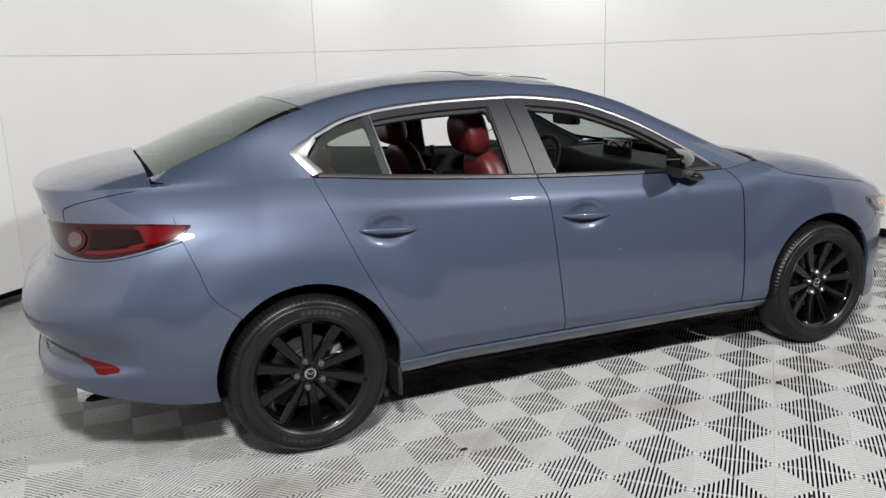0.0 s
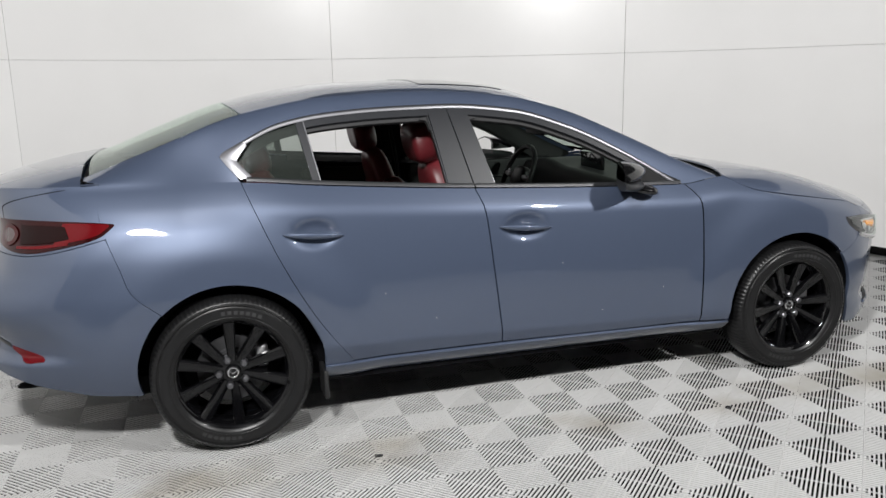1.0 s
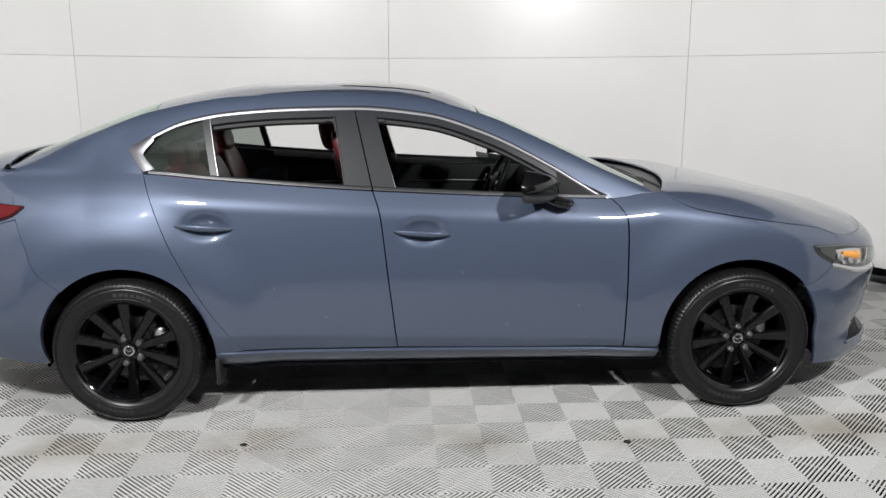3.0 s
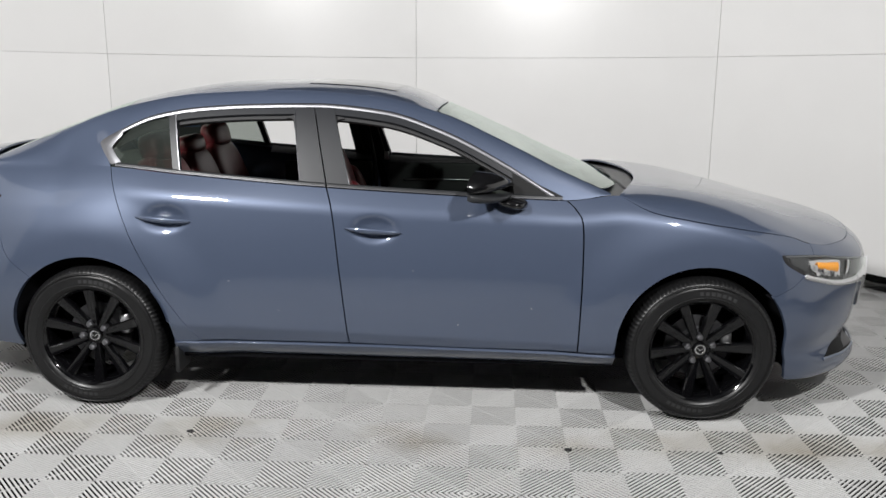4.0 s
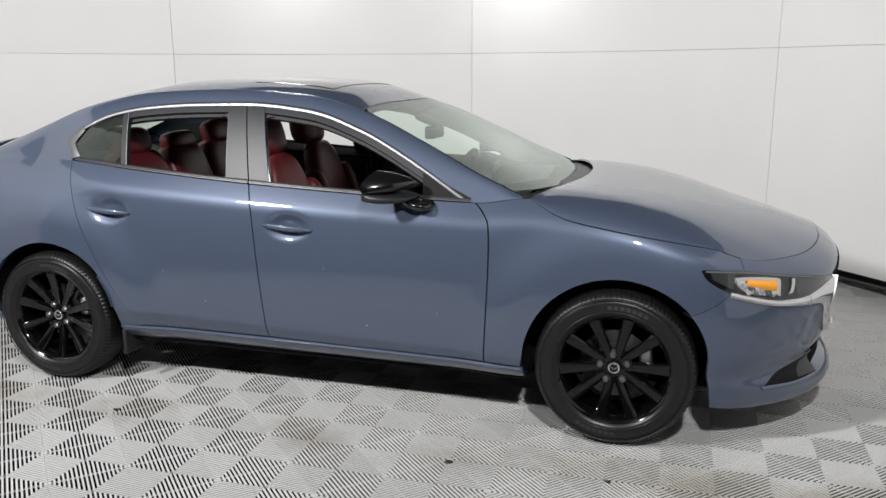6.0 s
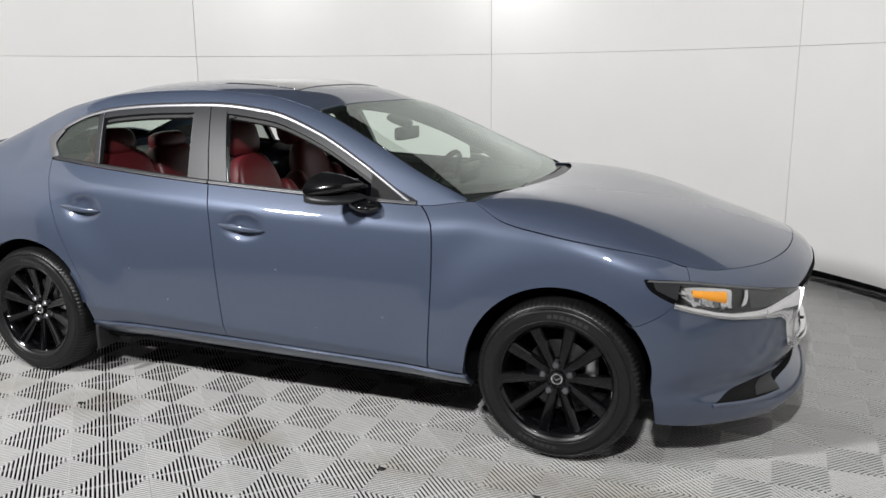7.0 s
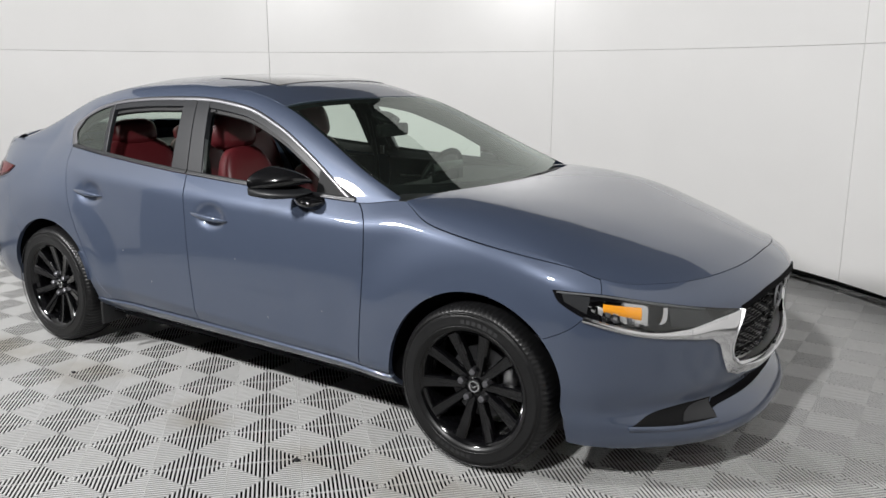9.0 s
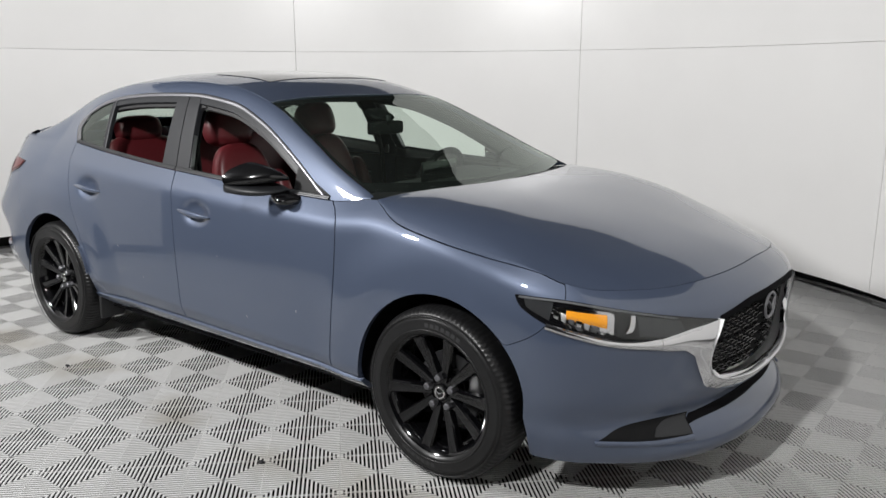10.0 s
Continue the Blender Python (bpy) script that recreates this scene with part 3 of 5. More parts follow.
def tail_half(side):
    low = [(SR - LR, 0.4), (-2.7, 0.4), (-2.31, 0.395), (-2.14, 0.345), (-1.95, 0.29), (-1.735, 0.262)] + arch(RX, 0.326, ARCH, 190, 132, 10)
    a = along(low, 70, False)
    hi = along([(SR - LR, 0.84), (-2.4, 0.852), (-2.1, 0.86), (-1.833, 0.91)], 70)
    gap = along([tuple(a[-1])] + TAIL_GAP[1:], 36)
    panel("rear_bumper", coons(a, hi, along([tuple(a[0]), tuple(hi[0])], 36), gap), body, PAINT, car, side, gap=0.003)
    top_line = np.array([(s, belt_z(max(body(s, 1.09)[0], -2.3))) for s in np.linspace(SR - LR, -1.87, 61)])
    panel("rear_panel", coons(along([(SR - LR, 0.84), (-2.4, 0.852), (-2.1, 0.86), (-1.833, 0.91)], 60), top_line, along([(SR - LR, 0.84), tuple(top_line[0])], 16), along([(-1.833, 0.91), (-1.87, 1.0), tuple(top_line[-1])], 16)), body, PAINT, car, side, gap=0.0008)


both(nose_half)
both(tail_half)


def top_sheet(name, rear, front, surf, mat, half_width, n=40, m=40, lift=0.0, gap=0.002, label="", lip=0.012):
    """A sheet over the top between two cross lines x = rear(k) and x = front(k), k from -1 to 1 across the car."""
    ks = np.linspace(-1, 1, m + 1)
    grid = np.zeros((n + 1, m + 1, 2))
    for i in range(n + 1):
        for j, k in enumerate(ks):
            grid[i, j] = (rear(k) + (front(k) - rear(k)) * i / n, k * half_width)
    return panel(name, grid, surf, mat, car, 1, gap, lip, lift, label, (0, 0, 1))


def across(x, k):
    x = float(x)
    return top(x, k * edge_y(x))


def bent(fn):
    def at(x, k):
        p = fn(float(x), abs(k))
        return (p[0], p[1] if k >= 0 else -p[1], p[2])
    return at


roof_rear = lambda k: -1.30 + 0.055 * k * k
roof_front = lambda k: 0.2 - 0.015 * k * k
cowl_line = lambda k: 1.07 - 0.15 * k * k
hood_rear = lambda k: 1.15 - 0.16 * k * k
top_sheet("roof", roof_rear, roof_front, across, PAINT, 1.0, 60, 40)
top_sheet("windscreen", lambda k: roof_front(k) + 0.006, cowl_line, across, WINDSCREEN, 0.985, 40, 40, 0.0, 0.001, "green-tinted windscreen", 0.004)
top_sheet("rear_glass", lambda k: -1.88 + 0.03 * k * k, lambda k: roof_rear(k) - 0.006, across, WINDSCREEN, 0.997, 40, 40, 0.0, 0.001, "green-tinted rear window", 0.004)
top_sheet("cowl", lambda k: cowl_line(k) - 0.02, lambda k: hood_rear(k) + 0.03, bent(lambda x, k: (x, k * 0.74, 0.975 + 0.02 * (1 - k * k))), BLACK_SATIN, 1.0, 6, 30, 0.0, 0.0, "", 0.0)

# hood: between the cowl, the two fender lines and the nose
def hood_sheet(t, k):
    """t runs from the cowl (0) to the nose (1), k from the middle (0) to the fender (1)."""
    def rear(q):
        x = hood_rear(q)
        w, z = belt_w(0.99), belt_z(0.99)
        return np.array((x, q * w, z + (hood_z(1.15) - z) * (1 - q ** 6.0)))

    def front(q):
        sn = SF + LF - q * (SF + LF - 1.86)
        return np.array(body(sn, nose_top(sn)))

    def middle(u):
        x = 1.15 + (2.188 - 1.15) * u
        return np.array((x, 0.0, hood_z(x)))

    def fender(u):
        x = 0.99 + (1.86 - 0.99) * u
        return np.array((x, belt_w(x), belt_z(x)) if x < 1.5 else body(x, nose_top(x)))
    p = ((1 - t) * rear(k) + t * front(k) + (1 - k) * middle(t) + k * fender(t)
         - ((1 - t) * (1 - k) * rear(0) + (1 - t) * k * rear(1) + t * (1 - k) * front(0) + t * k * front(1)))
    p[2] += 0.003 * math.sin(math.pi * t) * math.sin(math.pi * k) ** 2 + 0.03 * math.sin(math.pi * t) * (k ** 2 - k ** 7)
    return tuple(p)


ks = np.concatenate([np.linspace(0, 1, 34), 1 + np.linspace(0, 1, 11)[1:]])
rows = []
for t in np.concatenate([np.linspace(0, 0.25, 24)[:-1], np.linspace(0.25, 1, 50)]):
    x = 0.99 + 0.87 * t
    row = [np.array(hood_sheet(t, k)) if k <= 1 else np.array(body(x, crown_z(x) + (k - 1) * (min(shut_z(x), crown_z(x)) - crown_z(x)))) for k in ks]
    row = np.array(row)
    for _ in range(30 if 0.02 < t < 0.98 else 0):      # rounds the crown
        q = row.copy()
        q[27:40] = (row[26:39] + row[28:41] + row[27:40] * 2) / 4
        row = q
    rows.append(np.concatenate([row[:0:-1] * (1, -1, 1), row]))
rows = np.array(rows)
grid = np.array([[(i, j) for j in range(rows.shape[1])] for i in range(rows.shape[0])])
hood_at = lambda i, j: tuple(rows[int(i), int(j)])
panel("hood_frame", grid, hood_at, DEEP_BLACK, car, 1, 0.0, 0.0, -0.012, "", (0, 0, 1))
panel("hood", grid, hood_at, PAINT, car, 1, 0.005, 0.01, 0.0, "blue-grey hood", (0, 0, 1))

# deck lid: from the rear glass to the tail's edge
def deck_sheet(t, k):
    sn = SR - LR + k * (SR - LR + 1.87) * -1
    e = np.array(body(sn, belt_z(max(body(sn, 1.09)[0], -2.3))))
    w = body(-1.87, 1.1)[1]
    f = np.array((-1.885 + 0.012 * k * k, k * w, 1.1 + (centre_z(-1.885) - 1.1) * (1 - k ** 5)))
    p = f * (1 - t) + e * t
    p[2] += 0.012 * math.sin(math.pi * t) * (1 - k * k)
    return tuple(p)


grid = np.array([[(t, k) for k in np.linspace(-1, 1, 81)] for t in np.linspace(0, 1, 31)])
panel("deck_frame", grid * 0.984, bent(deck_sheet), DEEP_BLACK, car, 1, 0.0, 0.0, -0.011, "", (0, 0, 1))
panel("deck_lid", grid, bent(deck_sheet), PAINT, car, 1, 0.0035, 0.009, 0.0, "blue-grey trunk lid with a lip", (0, 0, 1))


# ---- wheels ----
def wheel(x, side, phase):
    w = new("wheel")
    w.parent = car
    w.location = (x, side * 0.79, 0.325)
    w.scale = (1, side, 1)
    # tyre, outer face towards +y
    prof = [(0.229, -0.095), (0.236, -0.103), (0.262, -0.108), (0.295, -0.1), (0.314, -0.088), (0.3235, -0.07), (0.3255, -0.03), (0.3255, 0.03), (0.3235, 0.07),
            (0.315, 0.0865), (0.305, 0.0935), (0.297, 0.0985), (0.2945, 0.0965), (0.29, 0.0985), (0.284, 0.1045), (0.281, 0.1035), (0.262, 0.1075), (0.245, 0.1055), (0.236, 0.102), (0.229, 0.094)]
    verts, faces = [], []
    n, m = 300, len(prof)
    for i in range(n):
        a = 2 * math.pi * i / n
        cut = 0.006 if i % 3 == 0 else 0.0
        for j, (r, o) in enumerate(prof):
            rr, oo = r, o
            if j in (4, 5, 8, 9):
                rr, oo = r - cut, o - math.copysign(cut * 0.5, o)
            verts.append((rr * math.cos(a), oo, rr * math.sin(a)))
    for i in range(n):
        for j in range(m - 1):
            a, b = i * m + j, ((i + 1) % n) * m + j
            faces.append((a, a + 1, b + 1, b))
    link("tyre", verts, faces, TYRE, w, "black tyre with ribbed shoulder")
    for k in range(14):
        a = radians(62 + 5.2 * k + (140 if k > 6 else 0))
        b = radians(3.4)
        pts = [(r * math.cos(q), o, r * math.sin(q)) for r, o in ((0.258, 0.1079), (0.274, 0.1069)) for q in (a, a + b * 0.5, a + b)]
        link("sidewall_mark", pts, [(0, 1, 4, 3), (1, 2, 5, 4)], MARK, w, "", False)
    for r in (0.2475, 0.2985):
        v, q = lathe([(r - 0.0022, 0.1066), (r - 0.001, 0.1093), (r + 0.001, 0.1093), (r + 0.0022, 0.1066)], 96)
        link("sidewall_ring", v, q, TYRE, w)
    # rim barrel and lip
    v, q = lathe([(0.2, -0.1), (0.205, 0.02), (0.212, 0.075), (0.222, 0.088), (0.2335, 0.0965), (0.2365, 0.0985), (0.2365, 0.094), (0.229, 0.09)], 96)
    rim = link("rim", v, q, RIM, w, "gloss black ten-spoke alloy rim")
    # spokes in five pairs
    for k in range(5):
        for d in (-17.3, 17.3):
            a = radians(phase + 72 * k + d)
            bm = bmesh.new()
            rows = []
            for t in np.linspace(0, 1, 9):
                r = 0.045 + 0.184 * t
                off = 0.05 + 0.036 * t - 0.003 * math.sin(math.pi * t)
                wd = 0.0155 + 0.0105 * t
                ex, ez = math.cos(a), math.sin(a)
                tx, tz = -ez, ex
                ring = []
                for u, dy in ((-1, -0.03), (-1, -0.006), (-0.74, 0.0), (0.0, -0.002), (0.74, 0.0), (1, -0.006), (1, -0.03)):
                    ring.append(bm.verts.new((r * ex + u * wd * tx, off + dy, r * ez + u * wd * tz)))
                rows.append(ring)
            for r0, r1 in zip(rows, rows[1:]):
                for c in range(6):
                    bm.faces.new((r0[c], r0[c + 1], r1[c + 1], r1[c]))
            bmesh.ops.recalc_face_normals(bm, faces=bm.faces)
            sharpen(part("spoke", bm, RIM, rim), 40)
    v, q = lathe([(0.0, 0.058), (0.028, 0.058), (0.031, 0.055), (0.032, 0.046), (0.05, 0.044), (0.068, 0.042), (0.075, 0.03), (0.076, 0.0)], 48)
    sharpen(link("hub", v, q, RIM, rim), 40)
    v, q = lathe([(0.017, 0.059), (0.0185, 0.0615), (0.0225, 0.0615), (0.024, 0.059)], 40)
    link("hub_emblem", v, q, CHROME, rim, "silver ring emblem")
    bm = bmesh.new()
    tube(bm, [(-0.016, 0.06, 0.008), (-0.006, 0.0605, 0.001), (0, 0.0605, -0.004), (0.006, 0.0605, 0.001), (0.016, 0.06, 0.008)], 0.0028, 6)
    part("hub_wing", bm, CHROME, rim)
    for k in range(5):
        a = radians(phase + 36 + 72 * k)
        v, q = lathe([(0.0, 0.072), (0.01, 0.071), (0.0145, 0.066), (0.0155, 0.05), (0.0175, 0.045), (0.0185, 0.035)], 6)
        v = [(p[0] + 0.057 * math.cos(a), p[1], p[2] + 0.057 * math.sin(a)) for p in v]
        sharpen(link("lug_nut", v, q, SATIN_CHROME, w), 30)
    # brake
    v, q = lathe([(0.0, 0.012), (0.085, 0.012), (0.088, -0.005), (0.142, -0.005), (0.142, -0.03), (0.085, -0.03)], 64)
    sharpen(link("brake_disc", v, q, DISC_IRON, w), 30)
    bm = bmesh.new()
    rounded_box(bm, (0.05, 0.06, 0.1), (0.122, -0.01, 0.045), 0.014, 2)
    part("brake_caliper", bm, STEEL, w)
    return w


for x, ph in ((FX, 58.5), (RX, 2)):
    for side in (-1, 1):
        wheel(x, side, ph)


# wheel wells and underbody, near black with their shade put into the colour
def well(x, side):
    """Near-black sheet, shade in its colour, above and round a wheel, ending just inside the arch."""
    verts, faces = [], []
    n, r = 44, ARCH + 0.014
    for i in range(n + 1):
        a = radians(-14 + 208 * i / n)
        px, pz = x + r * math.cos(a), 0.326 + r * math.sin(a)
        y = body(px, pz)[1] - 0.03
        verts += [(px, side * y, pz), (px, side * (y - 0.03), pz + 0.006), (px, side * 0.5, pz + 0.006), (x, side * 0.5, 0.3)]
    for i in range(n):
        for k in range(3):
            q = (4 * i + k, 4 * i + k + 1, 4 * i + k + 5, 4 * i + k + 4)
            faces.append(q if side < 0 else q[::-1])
    return link("wheel_well", verts, faces, DEEP_BLACK, car)


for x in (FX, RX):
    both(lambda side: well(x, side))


def box_part(name, lo, hi, mat, parent=None, r=0.01, label=""):
    bm = bmesh.new()
    rounded_box(bm, [b - a for a, b in zip(lo, hi)], [(a + b) / 2 for a, b in zip(lo, hi)], r)
    return sharpen(part(name, bm, mat, parent if parent is not None else car, label), 40)


box_part("underbody", (-1.8, -0.56, 0.17), (1.98, 0.56, 0.26), DEEP_BLACK)
box_part("floor_pan", (-0.98, -0.78, 0.21), (0.98, 0.78, 0.27), DEEP_BLACK)


# ---- windows, trim and lamps on the body ----
def cabin_trim(side):
    xs = np.linspace(-1.25, 0.73, 40)
    strip("window_trim", [(x, chrome_z(x) - 0.017) for x in xs], [(x, chrome_z(x) - 0.001) for x in xs], side_glass, SATIN_CHROME, car, side, 0.003, 0.006, 4, "satin chrome window trim", n=90, bulge=0.003)
    strip("window_trim_corner", [(-1.272, 1.096), (-1.33, 1.165), (-1.338, 1.196), (-1.25, 1.246)], [(-1.228, 1.108), (-1.272, 1.157), (-1.276, 1.178), (-1.236, 1.228)], side_glass, SATIN_CHROME, car, side, 0.003, 0.006, 4, "satin chrome trim corner", bulge=0.003)
    # doors' frames and belts
    fx = np.linspace(-0.36, 0.56, 30)
    rx = np.linspace(-1.02, -0.37, 30)
    for name, xs in (("front_window_frame", fx), ("rear_window_frame", rx)):
        strip(name, [(x, chrome_z(x) - 0.044) for x in xs], [(x, chrome_z(x) - 0.017) for x in xs], side_glass, PILLAR, car, side, -0.001, 0.03, 3)
        strip("window_seal", [(x, chrome_z(x) - 0.058) for x in xs], [(x, chrome_z(x) - 0.04) for x in xs], side_glass, RUBBER, car, side, -0.02, 0.02, 3)
    # rounded corners of the window openings
    for xc, d in ((-0.447, -1), (-0.272, 1)):
        zt = chrome_z(xc) - 0.056
        strip("window_seal_corner", [(xc + d * 0.045, zt), (xc + d * 0.014, zt - 0.008), (xc + d * 0.004, zt - 0.045)], [(xc + d * 0.04, zt + 0.006), (xc - d * 0.002, zt + 0.006), (xc - d * 0.004, zt - 0.045)], side_glass, RUBBER, car, side, -0.012, 0.02, 3, n=16)
    xs = np.linspace(-1.25, -0.292, 30)
    strip("rear_belt_moulding", [(x, belt_z(x) + 0.001) for x in xs], [(x, belt_z(x) + 0.016) for x in xs], side_glass, BLACK_SATIN, car, side, 0.004, 0.025, 4, bulge=0.003)
    xs = np.linspace(-0.284, 0.745, 30)
    strip("front_belt_moulding", [(x, belt_z(x) + 0.001) for x in xs], [(x, belt_z(x) + 0.016) for x in xs], side_glass, BLACK_SATIN, car, side, 0.004, 0.025, 4, bulge=0.003)
    for x0, x1 in ((-1.25, -0.292), (-0.284, 0.745)):
        xs = np.linspace(x0, x1, 30)
        strip("belt_trim", [(x, belt_z(x) + 0.0005) for x in xs], [(x, belt_z(x) + 0.0045) for x in xs], side_glass, DARK_METAL, car, side, 0.009, 0.006, 2)
    # B pillar in two halves, quarter glass and its divider, mirror sail
    strip("pillar_cover", [(-0.405, 1.03), (-0.452, 1.35)], [(-0.293, 1.024), (-0.367, 1.35)], side_glass, PILLAR, car, side, 0.001, 0.03, 6, "dark grey door pillar cover", n=14)
    strip("pillar_cover", [(-0.286, 1.022), (-0.361, 1.35)], [(-0.19, 1.02), (-0.275, 1.345)], side_glass, PILLAR, car, side, 0.001, 0.03, 6, "dark grey door pillar cover", n=14)
    strip("pillar_edge", [(-0.41, 1.03), (-0.457, 1.335)], [(-0.407, 1.03), (-0.454, 1.335)], side_glass, DARK_METAL, car, side, -0.004, 0.02, 2, n=10)
    strip("pillar_edge", [(-0.19, 1.02), (-0.275, 1.31)], [(-0.185, 1.02), (-0.27, 1.31)], side_glass, SATIN_CHROME, car, side, -0.004, 0.02, 2, n=10)
    strip("quarter_window", [(-1.274, 1.16), (-1.228, 1.108), (-0.978, 1.08)], [(-1.272, 1.17), (-1.19, 1.258), (-1.022, 1.31)], side_glass, DARK_GLASS, car, side, -0.003, 0.0, 10, "fixed grey-tinted quarter window")
    strip("window_divider", [(-0.985, 1.078), (-1.03, 1.312)], [(-0.95, 1.076), (-0.996, 1.318)], side_glass, PILLAR, car, side, 0.0, 0.02, 4, n=12)
    strip("divider_edge", [(-0.954, 1.076), (-1.0, 1.318)], [(-0.951, 1.076), (-0.997, 1.318)], side_glass, SATIN_CHROME, car, side, 0.003, 0.02, 2, n=12)
    strip("mirror_sail", [(0.535, 0.988), (0.74, 0.982)], [(0.525, 1.086), (0.745, 0.985)], side_glass, TRIM_BLACK, car, side, 0.0, 0.02, 6, n=14)
    # inner trim of the cabin side
    xs = np.linspace(-1.36, 0.9, 60)
    grid = np.array([[(x, v_at(x, max(chrome_z(x) - 0.05, belt_z(x))) * (1 - k) + k) for k in np.linspace(0, 1, 5)] for x in xs])
    panel("roof_rail_trim", grid, green, HEADLINER, car, side, 0.0, 0.0, -0.035)
    strip("pillar_trim", [(-0.34, 1.0), (-0.4, 1.36)], [(-0.21, 1.0), (-0.29, 1.36)], side_glass, BLACK_LEATHER, car, side, -0.05, 0.01, 4, n=10)
    strip("rear_pillar_trim", [(-1.75, 1.12), (-1.6, 1.2)], [(-1.29, 1.1), (-1.345, 1.2)], side_glass, HEADLINER, car, side, -0.035, 0.0, 4, n=10)


both(cabin_trim)


def door_handle(x0, x1, z0, z1, door, side):
    verts, faces = [], []
    n, m = 22, 12
    for i in range(n + 1):
        t = i / n
        x, z = x0 + (x1 - x0) * t, z0 + (z1 - z0) * t
        w = max(math.sin(math.pi * min(max(t, 0.012), 0.988)) ** 0.55, 0.12)
        hgt, dep = 0.0145 * w, 0.0125 * w
        y = half(x, z) + 0.004 + 0.016 * math.sin(math.pi * t) ** 0.6
        for k in range(m):
            a = 2 * math.pi * k / m
            verts.append((x, side * (y + dep * math.cos(a)), z + hgt * math.sin(a) + 0.002 * math.cos(a)))
    for i in range(n):
        for k in range(m):
            q = (i * m + k, (i + 1) * m + k, (i + 1) * m + (k + 1) % m, i * m + (k + 1) % m)
            faces.append(q if side < 0 else q[::-1])
    faces += [tuple(range(m)), tuple(range(n * m, n * m + m))[::-1]]
    return link("door_handle", verts, faces, PAINT, door, "body-coloured pull handle")


for ob in list(car.children):
    nm = ob.name.split(".")[0]
    if nm in ("front_door", "rear_door"):
        sd = -1 if ob.data.vertices[0].co.y < 0 else 1
        if nm == "rear_door":
            door_handle(-1.13, -0.885, 0.878, 0.861, ob, sd)
        else:
            door_handle(-0.198, 0.048, 0.842, 0.826, ob, sd)


def grid_sphere(e, n=28, m=18):
    """Unit rounded box: a sphere squared off by the exponent e."""
    f = lambda c: math.copysign(abs(c) ** (2 / e), c)
    verts, faces = [], []
    for j in range(m + 1):
        b = -math.pi / 2 + math.pi * j / m
        for i in range(n):
            a = 2 * math.pi * i / n
            verts.append((f(math.cos(b)) * f(math.cos(a)) * 0.5, f(math.cos(b)) * f(math.sin(a)) * 0.5, f(math.sin(b)) * 0.5))
    for j in range(m):
        for i in range(n):
            faces.append((j * n + i, j * n + (i + 1) % n, (j + 1) * n + (i + 1) % n, (j + 1) * n + i))
    return verts, faces


def pillow(name, size, centre, mat, parent, e=4.0, tilt=0.0, yaw=0.0, label="", shape=None):
    v, q = grid_sphere(e)
    m = pose(*centre, 0, tilt, yaw)
    out = []
    for p in v:
        p = Vector((p[0] * size[0], p[1] * size[1], p[2] * size[2]))
        if shape:
            p = Vector(shape(*p))
        out.append(tuple(m @ p))
    return link(name, out, q, mat, parent, label)


# ---- door mirrors ----
def door_mirror(side):
    mir = new("door_mirror")
    mir.parent = car
    tagged(mir, "gloss black door mirror")

    def shell(name, top_of, bottom_of, depth_of, mat, label, back=0.0):
        rows, m = 26, 18
        verts, faces = [], []
        for i in range(rows + 1):
            u = i / rows
            y = 0.985 - 0.185 * u
            zt, zb, d = top_of(u), bottom_of(u), depth_of(u)
            x0 = 0.335 + 0.06 * u + back
            for k in range(m + 1):
                a = -math.pi / 2 + math.pi * k / m
                c = max(math.cos(a), 0.0) ** 0.75
                mid = (zt + zb) / 2 - 0.012 * c
                verts.append((x0 + d * c, side * y, mid + (zt - zb) / 2 * math.sin(a)))
        for i in range(rows):
            for k in range(m + 1):
                q = (i * (m + 1) + k, i * (m + 1) + (k + 1) % (m + 1), (i + 1) * (m + 1) + (k + 1) % (m + 1), (i + 1) * (m + 1) + k)
                faces.append(q if side < 0 else q[::-1])
        faces.append(tuple(range(m + 1))[::-1 if side < 0 else 1])
        faces.append(tuple(range(rows * (m + 1), (rows + 1) * (m + 1)))[::1 if side < 0 else -1])
        return sharpen(link(name, verts, faces, mat, mir, label), 40)
    crest = spline([(0.0, 1.048), (0.08, 1.066), (0.3, 1.088), (0.62, 1.102), (0.85, 1.092), (1.0, 1.066)])
    reach = spline([(0.0, 0.02), (0.1, 0.055), (0.35, 0.105), (0.7, 0.135), (1.0, 0.14)])
    shell("housing", crest, lambda u: 1.032 - 0.014 * math.sin(math.pi * min(u + 0.06, 1.0)) ** 0.5, reach, CAP, "gloss black cap")
    shell("lower_shell", lambda u: 1.02, lambda u: 1.006 - 0.034 * math.sin(math.pi * (0.08 + 0.84 * u)) ** 0.6, lambda u: reach(u) * 0.95, BLACK_SATIN, "", 0.002)
    pillow("foot", (0.13, 0.13, 0.045), (0.53, side * 0.812, 0.958), CAP, mir, 2.6, 8, side * 20)
    rows = []
    for i in range(13):
        u = 0.06 + 0.88 * i / 12
        rows += [(0.332 + 0.06 * u, side * (0.985 - 0.185 * u), 1.02), (0.332 + 0.06 * u, side * (0.985 - 0.185 * u), crest(u) - 0.008)]
    link("mirror_glass", rows, [(2 * i, 2 * i + 1, 2 * i + 3, 2 * i + 2) for i in range(12)], MIRROR, mir, "mirror glass")


both(door_mirror)


